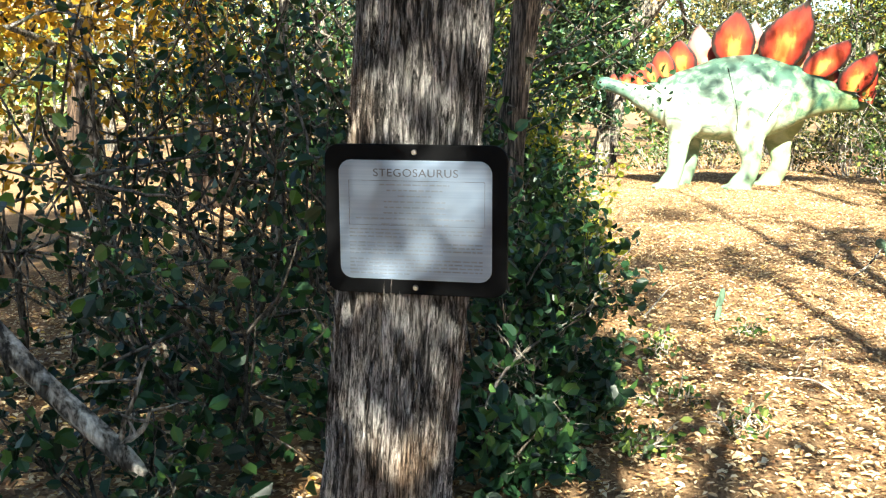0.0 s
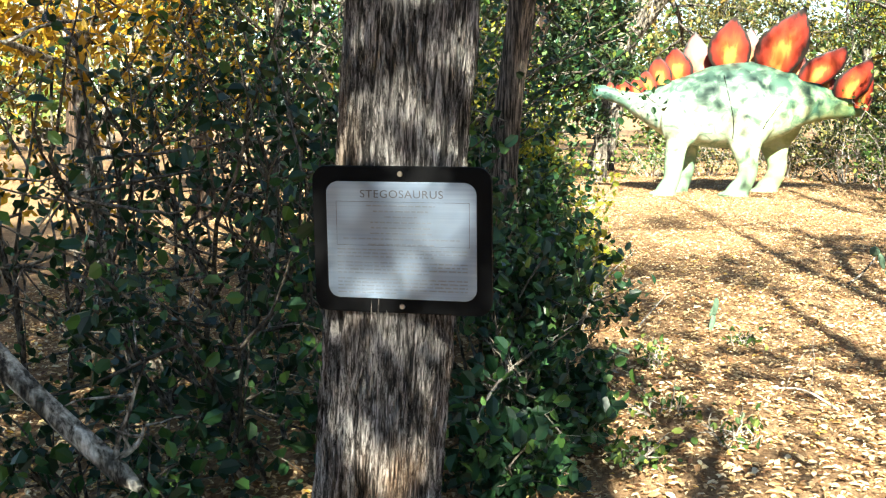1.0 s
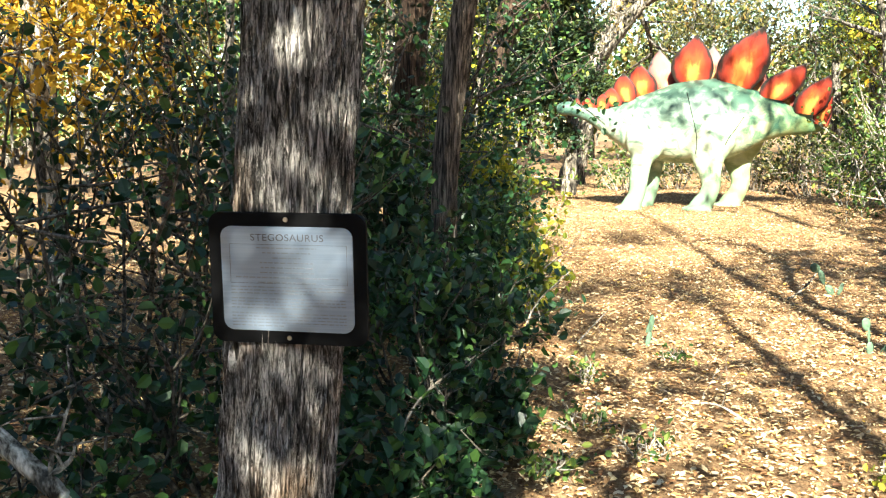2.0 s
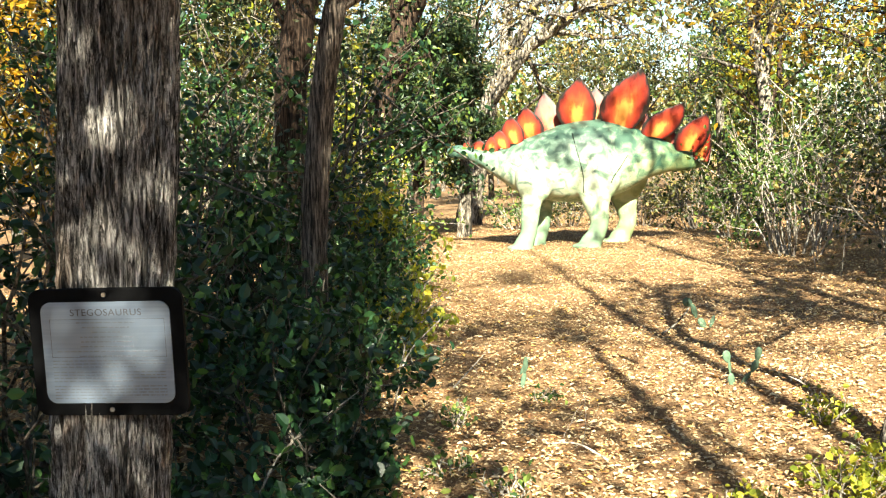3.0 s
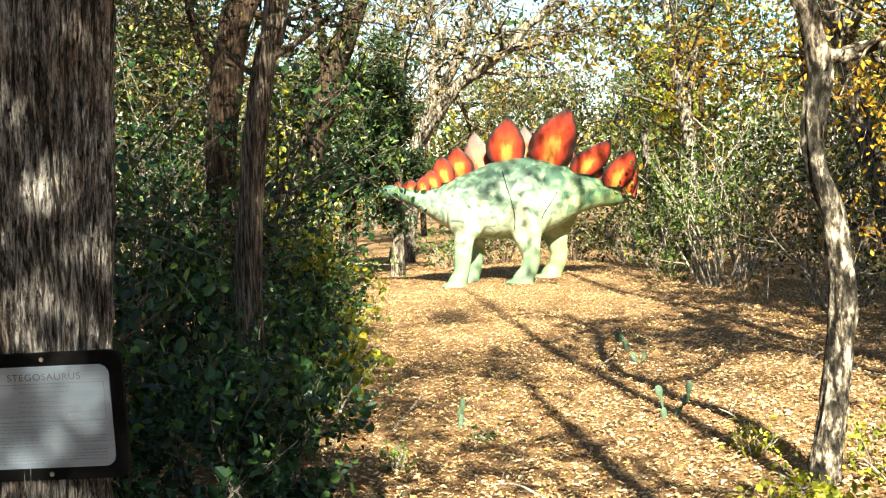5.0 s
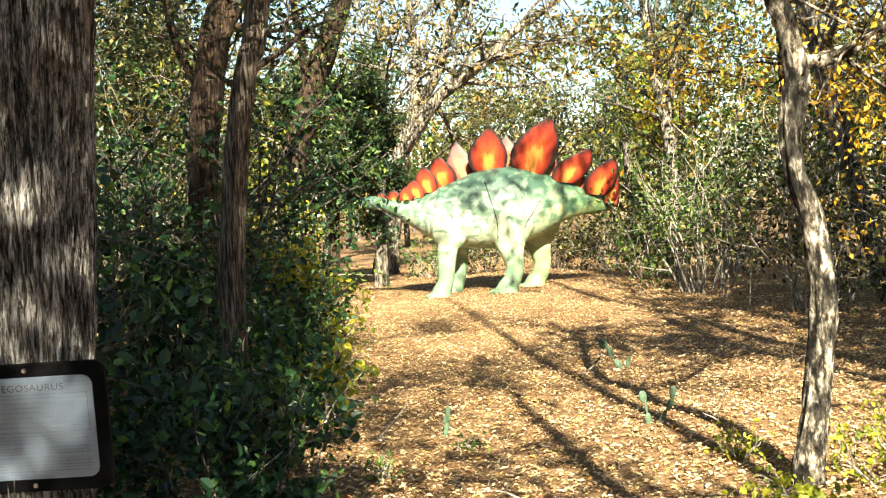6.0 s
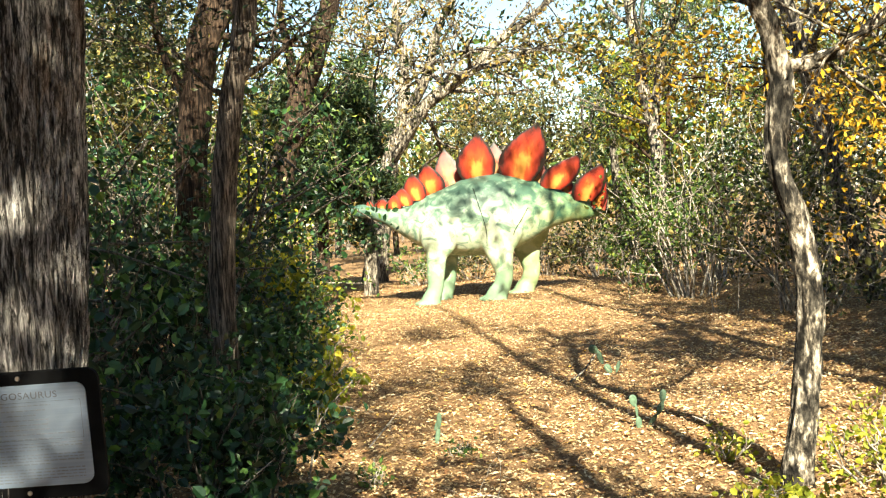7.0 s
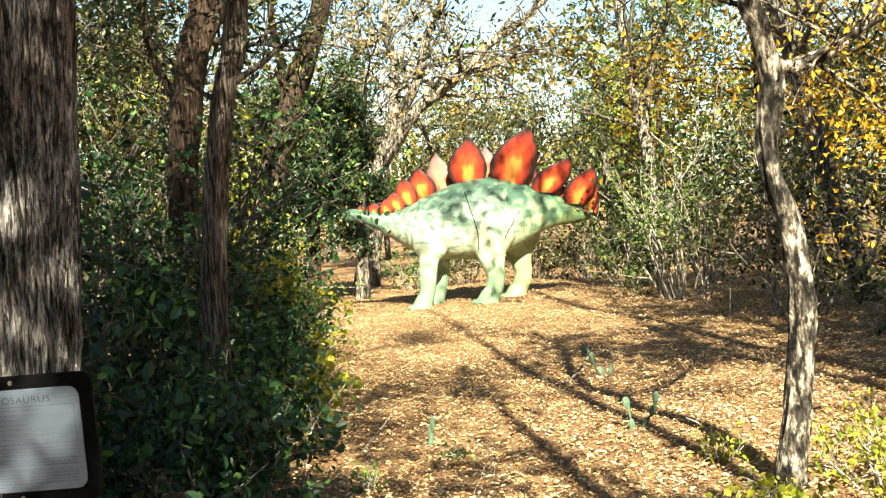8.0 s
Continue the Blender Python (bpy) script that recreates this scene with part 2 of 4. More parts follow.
def smooth_line(pts, per=6):
    """Catmull-Rom through rows of x, y, z and any further values."""
    p = np.asarray(pts, float)
    p = np.concatenate([[2 * p[0] - p[1]], p, [2 * p[-1] - p[-2]]])
    out = []
    for i in range(1, len(p) - 2):
        for t in np.linspace(0, 1, per, endpoint=False):
            a, b, c, d = p[i - 1:i + 3]
            out.append(0.5 * (2 * b + (c - a) * t + (2 * a - 5 * b + 4 * c - d) * t * t + (3 * b - a - 3 * c + d) * t ** 3))
    out.append(p[-2])
    return np.array(out)


def leaves(name, centres, size, material, rng, wide=0.5, flat=0.0, vary=0.35, rounded=False):
    """One mesh of many small folded leaves round the centres. flat: 0 any way, 1 lying level."""
    n = len(centres)
    nrm = rng.normal(size=(n, 3))
    nrm /= np.linalg.norm(nrm, axis=1)[:, None]
    nrm = nrm * (1 - flat) + np.array((0, 0, 1.0)) * flat
    nrm /= np.linalg.norm(nrm, axis=1)[:, None]
    d = np.cross(nrm, rng.normal(size=(n, 3)))
    d /= np.linalg.norm(d, axis=1)[:, None] + 1e-9
    s = np.cross(nrm, d)
    L = (size * (1 + vary * rng.uniform(-1, 1, n)))[:, None]
    w = L * wide
    c = np.asarray(centres)
    up = nrm * L * rng.uniform(0.03, 0.22, n)[:, None]
    if rounded:
        v = np.stack([c - d * L / 2, c - d * L * 0.22 + s * w * 0.42 + up, c + d * L * 0.2 + s * w * 0.42 + up, c + d * L / 2 - up * 0.3,
                      c + d * L * 0.2 - s * w * 0.42 + up, c - d * L * 0.22 - s * w * 0.42 + up], 1).reshape(-1, 3)
        o = np.arange(n)[:, None] * 6
        q = np.concatenate([o + np.array([[0, 1, 2, 3]]), o + np.array([[3, 4, 5, 0]])])
    else:
        v = np.stack([c - d * L / 2, c + s * w / 2 + up, c + d * L / 2, c - s * w / 2 + up], 1).reshape(-1, 3)
        q = np.arange(n)[:, None] * 4 + np.array([[0, 1, 2, 3]])
    return mesh_np(name, v, q, [material])


def grow(rng, start, way, length, radius, depth, lines, tips, droop=0.0, bend=0.35, kids=(3, 5), up=0.15):
    """Branches with branches on them: fills lines with (points, radii) and tips with the ends of twigs."""
    steps = 7
    p, d = np.array(start, float), np.array(way, float)
    d /= np.linalg.norm(d)
    pts = [p.copy()]
    for i in range(steps):
        d = d + rng.normal(size=3) * bend * 0.45 + np.array((0, 0, up * 0.3 - droop * 0.3))
        d /= np.linalg.norm(d)
        p = p + d * length / steps
        pts.append(p.copy())
    lines.append((np.array(pts), np.linspace(radius, radius * 0.35, steps + 1)))
    if depth == 0:
        tips.extend(pts[2:])
        return
    for _ in range(rng.integers(kids[0], kids[1] + 1)):
        k = rng.integers(2, steps + 1)
        away = rng.normal(size=3)
        nd = d * 0.75 + away * 0.75
        grow(rng, pts[k], nd, length * rng.uniform(0.45, 0.75), radius * 0.5, depth - 1, lines, tips, droop, bend, kids, up)
    tips.append(pts[-1])


def rough_trunk(line, sides=18, rng=None, rough=0.05):
    """Points and uneven radii of a trunk along a smoothed line of x, y, z, radius."""
    s = smooth_line(line, 8)
    n = len(s)
    r = np.empty((n, sides))
    for i in range(n):
        for j in range(sides):
            a = 2 * np.pi * j / sides
            r[i, j] = s[i, 3] * (1 + rough * 2.2 * noise.noise(Vector((np.cos(a) * 2.2 + line[0][0], np.sin(a) * 2.2 + line[0][1], s[i, 2] * 2.3)))
                                 + rough * 1.3 * noise.noise(Vector((np.cos(a) * 7, np.sin(a) * 7 + line[0][0], s[i, 2] * 6))))
    return s[:, :3], r


def tree(name, label, line, bark, seed, limbs=(), n_limbs=5, limb_len=2.0, from_z=2.5, depth=2, leaf=None, leaf_size=0.07, per_tip=5, spread=0.22,
         wide=0.5, droop=0.0, up=0.15, sides=16, kids=(3, 5), category="tree", group="", twig_mat=None, rough=0.05, bend=0.35, branch_name="limb", paced=True):
    """Trunk along a line of x, y, z, radius; set limbs as lines too; further limbs grown at random; leaves at the twigs."""
    rng = np.random.default_rng(seed)
    off = deep(line[0][1]) - line[0][1] if paced else 0.0
    line = [(a, b + off, c, d) for a, b, c, d in line]
    limbs = [[(a, b + off, c, d) for a, b, c, d in lb] for lb in limbs]
    base = thing(name, label, category, (line[0][0], line[0][1], 0), group)
    t = Tubes()
    p, r = rough_trunk(line, sides, rng, rough)
    t.add(p, r, sides)
    part("trunk", t.mesh("trunk", bark), base)
    lines, tips = [], []
    for lb in limbs:
        s = smooth_line(lb, 6)
        b = Tubes()
        q, rr = rough_trunk(lb, 10, rng, rough)
        b.add(q, rr, 10)
        part(branch_name, b.mesh("limb", bark), base)
        for k in range(len(s) // 4, len(s), 3):
            grow(rng, s[k, :3], rng.normal(size=3) + (s[min(k + 1, len(s) - 1), :3] - s[k - 1, :3]) * 4, limb_len * rng.uniform(0.35, 0.7), s[k, 3] * 0.5, max(depth - 1, 0), lines, tips, droop, bend, kids, up)
    hi = [k for k in range(len(p)) if p[k][2] > from_z]
    for i in range(n_limbs if hi else 0):
        k = hi[int(len(hi) * (i + rng.uniform(0, 1)) / n_limbs) % len(hi)]
        a = rng.uniform(0, 2 * np.pi)
        grow(rng, p[k], (np.cos(a), np.sin(a), 0.45 - droop), limb_len * rng.uniform(0.7, 1.2), max(r[k].mean() * 0.42, 0.008), depth, lines, tips, droop, bend, kids, up)
    if lines:
        b = Tubes()
        for q, rr in lines:
            b.add(q, rr, 6 if rr[0] > 0.02 else 4)
        tagged(part("branches", b.mesh("branches", twig_mat or bark), base), kind="stuff")
    if leaf is not None and tips:
        tp = np.array(tips)
        c = np.repeat(tp, per_tip, 0) + rng.normal(size=(len(tp) * per_tip, 3)) * spread * np.array((1, 1, 0.7))
        part("crown", leaves("crown", c, leaf_size, leaf, rng, wide), base)
    return base


def bush(label, x, y, wide, high, n, leaf, size, seed, stems=10, shape=0.5, low=0.0, rounded=True, twig=TWIG, name="shrub", group="", category="shrub"):
    """A shrub: stems from the ground with twigs, leaves along the twigs."""
    rng = np.random.default_rng(seed)
    y = deep(y)
    base = thing(name, label, category, (x, y, 0), group)
    lines, tips = [], []
    thick = wide * 1.25
    for i in range(stems):
        a = rng.uniform(0, 2 * np.pi)
        rad = np.sqrt(rng.uniform(0, 1))
        s = np.array((x + wide * 0.35 * rad * np.cos(a), y + thick * 0.35 * rad * np.sin(a), -0.02))
        e = np.array((x + wide * rad * np.cos(a), y + thick * rad * np.sin(a), high * rng.uniform(0.55, 1.05) * (1 - 0.35 * rad)))
        grow(rng, s, (e - s), np.linalg.norm(e - s) * 1.05, 0.008 + 0.006 * high, 1, lines, tips, 0, 0.22, (4, 6), 0.05)
    b = Tubes()
    for q, rr in lines:
        b.add(q, rr, 4)
    tagged(part("stems", b.mesh("stems", twig), base), kind="stuff")
    tp = np.array(tips)
    tp = tp[tp[:, 2] > low]
    c = tp[rng.integers(0, len(tp), n)] + rng.normal(size=(n, 3)) * 0.055 * (0.6 + high * 0.35)
    c[:, 2] = np.maximum(c[:, 2], 0.02)
    part("foliage", leaves("foliage", c, size, leaf, rng, 0.72, 0.2, 0.55, rounded), base)
    return base


def ground_height(x, y):
    return 0.05 * noise.noise(Vector((x * 0.35, y * 0.35, 3.1))) + 0.02 * noise.noise(Vector((x * 1.7, y * 1.7, 0.4)))


# ---- ground ----


def build_ground():
    xs = np.concatenate([np.linspace(-400, -30, 9), np.linspace(-24, -9, 8), np.linspace(-8, 9, 140), np.linspace(10, 24, 8), np.linspace(30, 400, 9)])
    ys = np.concatenate([np.linspace(-400, -30, 9), np.linspace(-24, -3, 12), np.linspace(-2, 27, 200), np.linspace(28.5, 42, 9), np.linspace(50, 400, 9)])
    v = []
    for y in ys:
        for x in xs:
            near = abs(x) < 30 and -25 < y < 42
            v.append((x, y, ground_height(x, y) if near else -0.02))
    w = len(xs)
    i = (np.arange(len(ys) - 1)[:, None] * w + np.arange(w - 1)[None]).reshape(-1)
    q = np.stack([i, i + 1, i + 1 + w, i + w], -1)
    ob = new("ground", mesh_np("ground", v, q, [GROUND], True))
    tagged(ob, "forest floor of brown leaf litter and pine straw", "ground", kind="structure")


build_ground()

# ---- the statue ----


def build_statue():
    """Body, neck, tail and legs are lofted, melted together, then given their plates."""
    bm = bmesh.new()

    def loft(rows, sides=24):
        # rows: x, y, z of the section's middle, half height, half width
        s = smooth_line(rows, 5)
        tan = np.gradient(s[:, :3], axis=0)
        rings = []
        for row, t in zip(s, tan):
            t = Vector(t).normalized()
            side = t.cross(Vector((0, 0, 1))) if abs(t.z) < 0.8 else Vector((0, 1, 0))
            side.normalize()
            top = side.cross(t).normalized()
            rings.append([bm.verts.new(Vector(row[:3]) + top * row[3] * math.sin(a) + side * row[4] * math.cos(a)) for a in np.linspace(0, 2 * np.pi, sides, endpoint=False)])
        for a, b in zip(rings, rings[1:]):
            for i in range(sides):
                bm.faces.new((a[i], a[(i + 1) % sides], b[(i + 1) % sides], b[i]))
        bm.faces.new(rings[0])
        bm.faces.new(list(reversed(rings[-1])))

    def ball(x, y, z, rx, ry, rz, turn=0.0):
        bmesh.ops.create_uvsphere(bm, u_segments=20, v_segments=12, radius=1.0, matrix=pose(x, y, z, 0, turn, 0) @ Matrix.Diagonal((rx, ry, rz, 1)))

    # head, neck, trunk and the tail that swings away behind
    loft([(-1.68, 13.0, 1.74, 0.05, 0.05), (-1.62, 13.0, 1.75, 0.10, 0.09), (-1.48, 13.0, 1.76, 0.125, 0.12), (-1.30, 13.0, 1.72, 0.12, 0.12),
          (-1.05, 13.02, 1.64, 0.15, 0.15), (-0.84, 13.04, 1.56, 0.22, 0.20), (-0.55, 13.08, 1.50, 0.37, 0.30), (-0.25, 13.10, 1.47, 0.52, 0.42),
          (0.20, 13.12, 1.47, 0.65, 0.54), (0.65, 13.14, 1.52, 0.73, 0.60), (1.05, 13.16, 1.55, 0.72, 0.58), (1.45, 13.18, 1.57, 0.61, 0.46),
          (1.85, 13.2, 1.58, 0.43, 0.33), (2.25, 13.24, 1.54, 0.27, 0.22), (2.60, 13.36, 1.49, 0.19, 0.17), (2.84, 13.66, 1.47, 0.14, 0.13),
          (2.88, 14.1, 1.44, 0.09, 0.09), (2.80, 14.6, 1.40, 0.03, 0.03)], 28)
    # near and far fore legs
    for dy, dx in ((-0.32, 0.0), (0.42, 0.22)):
        y = 13.05 + dy
        loft([(-0.12 + dx, y, 1.25, 0.26, 0.16), (-0.18 + dx, y, 0.88, 0.19, 0.15), (-0.22 + dx, y, 0.55, 0.165, 0.14), (-0.25 + dx, y - 0.01, 0.28, 0.145, 0.13), (-0.33 + dx, y - 0.02, 0.10, 0.17, 0.15), (-0.36 + dx, y - 0.02, -0.03, 0.22, 0.18)], 18)
        for k in range(3):
            ball(-0.55 + 0.05 * abs(k - 1) + dx, y - 0.13 + 0.12 * k, 0.03, 0.10, 0.055, 0.055)
        ball(-0.12 + dx, y, 1.22, 0.34, 0.20, 0.42)
    # hind legs: heavy thigh, knee forward, foot
    for dy, dx in ((-0.36, 0.0), (0.52, 0.56)):
        y = 13.12 + dy
        loft([(0.98 + dx, y, 1.30, 0.42, 0.20), (0.94 + dx, y, 0.95, 0.30, 0.19), (0.97 + dx, y, 0.66, 0.20, 0.16), (1.00 + dx, y, 0.45, 0.165, 0.14), (0.94 + dx, y, 0.24, 0.16, 0.14), (0.85 + dx, y - 0.02, 0.10, 0.19, 0.16), (0.82 + dx, y - 0.02, -0.03, 0.25, 0.19)], 18)
        for k in range(3):
            ball(0.60 + 0.05 * abs(k - 1) + dx, y - 0.13 + 0.12 * k, 0.03, 0.10, 0.06, 0.055)
        ball(0.98 + dx, y + (0.02 if dy < 0 else -0.05), 1.28, 0.42, 0.24, 0.52, 14)
    bmesh.ops.recalc_face_normals(bm, faces=bm.faces)
    rough = bpy.data.meshes.new("rough_statue")
    bm.to_mesh(rough)
    bm.free()
    tmp = new("rough_statue", rough)
    re = tmp.modifiers.new("melt", "REMESH")
    re.mode, re.voxel_size = "VOXEL", 0.026
    sm = tmp.modifiers.new("ease", "SMOOTH")
    sm.factor, sm.iterations = 0.5, 7
    done = bpy.data.meshes.new_from_object(tmp.evaluated_get(bpy.context.evaluated_depsgraph_get()))
    co = np.empty(len(done.vertices) * 3, np.float32)
    done.vertices.foreach_get("co", co)
    co = co.reshape(-1, 3)
    quads = np.array([list(p.vertices) for p in done.polygons if len(p.vertices) == 4], np.int32)
    bpy.data.objects.remove(tmp)
    bpy.data.meshes.remove(done)
    verts, faces, index, rim = [co], [quads], [np.zeros(len(quads), int)], [np.zeros(len(co))]
    count = len(co)

    def shell(v, q, mat, r):
        nonlocal count
        verts.append(np.array(v)), faces.append(np.array(q) + count), index.append(np.full(len(q), mat)), rim.append(np.array(r))
        count += len(v)

    def plate(bx, bz, tx, tz, w, row):
        w *= 1.22
        # a leaf-shaped plate, thick in the middle, set into the back
        y0 = 13.02 if row == 0 else 13.26
        if bx < -0.4:
            y0 = 12.98 if row == 0 else 13.12
        if bx > 2.4:
            y0 += (bx - 2.4) * 0.5
        lean = -0.16 if row == 0 else 0.16
        base, tip = np.array((bx, y0, bz - 0.10)), np.array((tx, y0 + lean * (tz - bz), tz))
        up = tip - base
        h = np.linalg.norm(up)
        e = np.array((1.0, 0, 0)) * 0.75 + np.array((up[2], 0, -up[0])) / h * 0.25
        nrm = np.cross(e, up / h)
        nrm /= np.linalg.norm(nrm)
        m, k = 13, 15
        for side in (-1, 1):
            v, r = [], []
            for i in range(k):
                t = i / (k - 1)
                hw = w / 2 * (0.60 + 1.75 * t - 2.35 * t * t if t < 0.37 else 0.926 * (1 - (t - 0.37) / 0.63) ** 1.12 * (1 + 1.05 * (t - 0.37) / 0.63))
                for j in range(m):
                    u = -1 + 2 * j / (m - 1)
                    inside = min((1 - abs(u)) * 1.25, (1 - t) * 1.6)
                    thick = 0.045 * (1 - u * u) ** 0.5 * (1 - t * 0.7) + 0.004
                    v.append(base + up * t + e * (hw * u - 0.05 * h * math.sin(math.pi * t)) + side * nrm * thick * 0.5)
                    r.append(max(0.0, inside))
            q = []
            for i in range(k - 1):
                for j in range(m - 1):
                    a = i * m + j
                    q.append((a, a + 1, a + 1 + m, a + m) if side < 0 else (a, a + m, a + 1 + m, a + 1))
            shell(v, q, 1, r)

    for p in [(-1.32, 1.86, -1.32, 1.95, 0.14, 0), (-1.09, 1.83, -1.09, 1.98, 0.27, 0), (-0.86, 1.83, -0.86, 2.02, 0.27, 0), (-0.65, 1.90, -0.73, 2.13, 0.33, 0),
              (-0.45, 1.98, -0.52, 2.37, 0.37, 0), (-0.14, 2.06, -0.25, 2.52, 0.47, 0), (0.22, 2.15, 0.09, 2.80, 0.43, 1), (0.66, 2.23, 0.71, 3.00, 0.64, 0),
              (1.04, 2.25, 1.01, 2.86, 0.41, 1), (1.38, 2.20, 1.80, 3.12, 0.76, 0), (1.75, 2.08, 1.83, 2.48, 0.36, 1), (1.97, 2.01, 2.51, 2.50, 0.57, 0),
              (2.26, 1.84, 2.31, 2.10, 0.28, 1), (2.55, 1.75, 2.92, 2.31, 0.51, 0), (2.80, 1.58, 2.98, 2.03, 0.26, 0), (2.92, 1.54, 3.06, 1.99, 0.20, 1)]:
        plate(*p)
    # seam down the flank and the fold of the thigh, lying on the skin
    for line in ([(0.55, 2.02), (0.62, 1.72), (0.70, 1.40), (0.73, 1.18), (0.72, 0.98)], [(1.50, 1.60), (1.38, 1.42), (1.26, 1.26), (1.20, 1.14)]):
        at = []
        for x, z in smooth_line([(a, b, 0) for a, b in line], 5)[:, :2]:
            close = co[np.hypot(co[:, 0] - x, co[:, 2] - z) < 0.04]
            at.append((x, close[:, 1].min() + 0.002, z))
        tube = Tubes()
        tube.add(at, np.full(len(at), 0.0065), 5)
        shell(tube.v[0], tube.q[0], 2, np.zeros(len(tube.v[0])))
    # eyes
    for x, y, z, r in [(-1.545, 12.90, 1.79, 0.026), (-1.545, 13.10, 1.79, 0.026)]:
        v, q = [], []
        for i in range(9):
            for j in range(12):
                a, b = math.pi * i / 8, 2 * math.pi * j / 12
                v.append((x + r * math.sin(a) * math.cos(b), y + r * math.sin(a) * math.sin(b), z + r * math.cos(a)))
        for i in range(8):
            for j in range(12):
                q.append((i * 12 + j, i * 12 + (j + 1) % 12, (i + 1) * 12 + (j + 1) % 12, (i + 1) * 12 + j))
        shell(v, q, 2, np.zeros(len(v)))
    verts = np.concatenate(verts) + np.array((0, deep(13.0) - 13.0, 0))
    me = mesh_np("dinosaur_statue", verts, np.concatenate(faces), [STATUE, PLATES, EYE_BLACK], True, np.concatenate(index), np.concatenate(rim))
    tagged(new("dinosaur_statue", me), "life-size green painted dinosaur statue with orange plates in a clearing", "statue")


build_statue()

# ---- the tree with the sign ----
SIGN_TREE_AXIS = [(-1.215, 1.958, -0.1), (-1.182, 1.958, 0.396), (-1.087, 1.958, 1.633), (-0.93, 1.963, 3.6), (-0.70, 2.013, 7.0)]


def build_sign_tree():
    rng = np.random.default_rng(5)
    base = thing("cedar_tree", "large cedar with grey shredding bark carrying a sign", "tree", (-1.215, 1.958, 0))
    sides, rows = 240, 420
    z = np.concatenate([np.linspace(-0.1, 2.5, rows - 60), np.linspace(2.55, 7.0, 60)])
    ax = np.array(SIGN_TREE_AXIS)
    cx, cy = np.interp(z, ax[:, 2], ax[:, 0]), np.interp(z, ax[:, 2], ax[:, 1])
    rad = np.interp(z, [-0.1, 0.15, 0.5, 1.6, 3.6, 7.0], [0.20, 0.166, 0.149, 0.147, 0.13, 0.09])
    v = np.empty((rows, sides, 3))
    for j in range(sides):
        a = 2 * np.pi * j / sides
        for i in range(rows):
            zz = z[i]
            tw = a + 0.05 * zz
            c, s = math.cos(tw), math.sin(tw)
            f1 = noise.noise(Vector((c * 9, s * 9, zz * 1.8)))
            f2 = noise.noise(Vector((c * 26, s * 26, zz * 4.5 + 7)))
            f3 = noise.noise(Vector((c * 60, s * 60, zz * 9.0 + 3)))
            big = noise.noise(Vector((c * 1.6, s * 1.6, zz * 1.1)))
            r = rad[i] + 0.010 * big + 0.012 * (0.7 - 2.4 * abs(f1)) + 0.012 * (0.5 - 2.2 * abs(f2)) + 0.006 * f3
            v[i, j] = (cx[i] + r * math.cos(a), cy[i] + r * math.sin(a), zz)
    i = (np.arange(rows - 1)[:, None] * sides + np.arange(sides)[None])
    j = (np.arange(rows - 1)[:, None] * sides + (np.arange(sides)[None] + 1) % sides)
    q = np.stack([i, j, j + sides, i + sides], -1).reshape(-1, 4)
    part("trunk", mesh_np("trunk", v.reshape(-1, 3), q, [SHRED], True), base)
    # loose fibres and strips of bark
    vs, qs, n = [], [], 0
    for k in range(3200):
        zz, a = rng.uniform(0.05, 2.4), rng.uniform(0, 2 * np.pi)
        if 0.86 < zz < 1.42 and math.sin(a) < -0.2:
            continue
        L, w = rng.uniform(0.03, 0.16), rng.uniform(0.0012, 0.0045)
        off = rng.uniform(0.0, 0.004)
        curl = rng.uniform(0.0, 0.012) if rng.random() < 0.25 else 0.001
        lean = rng.normal() * 0.05
        for m in range(5):
            t = m / 4
            zc = zz + L * (t - 0.5)
            r = np.interp(zc, z, rad) + 0.004 + off + curl * t * t
            aa = a + lean * (t - 0.5)
            xx, yy = np.interp(zc, z, cx), np.interp(zc, z, cy)
            wd = w * (1 - 0.6 * t) / r
            for s, o in ((-1, 0), (0, 0.0015), (1, 0)):
                vs.append((xx + (r + o) * math.cos(aa + s * wd), yy + (r + o) * math.sin(aa + s * wd), zc))
        for m in range(4):
            for s in range(2):
                b = n + m * 3 + s
                qs.append((b, b + 1, b + 4, b + 3))
        n += 15
    strips = part("bark_strips", mesh_np("bark_strips", vs, qs, [SHRED]), base, "loose grey shreds of bark")
    tagged(strips, kind="stuff")
    lines, tips = [], []
    for zz, a in [(3.4, 0.4), (3.9, 2.6), (4.4, 4.4), (5.0, 1.4), (5.6, 3.5), (6.2, 5.4), (6.6, 0.9), (4.7, 2.0), (5.3, 2.9), (5.9, 1.9), (6.4, 2.5), (6.9, 1.7), (5.1, 3.9)]:
        grow(rng, (np.interp(zz, z, cx), 1.97, zz), (math.cos(a), math.sin(a), 0.25), 2.2, 0.03, 2, lines, tips)
    b = Tubes()
    for p, r in lines:
        b.add(p, r, 5)
    tagged(part("branches", b.mesh("branches", CEDAR), base), kind="stuff")
    tp = np.array(tips)
    part("crown", leaves("crown", np.repeat(tp, 14, 0) + rng.normal(size=(len(tp) * 14, 3)) * 0.16, 0.085, NEEDLE, rng, 0.3), base)


build_sign_tree()


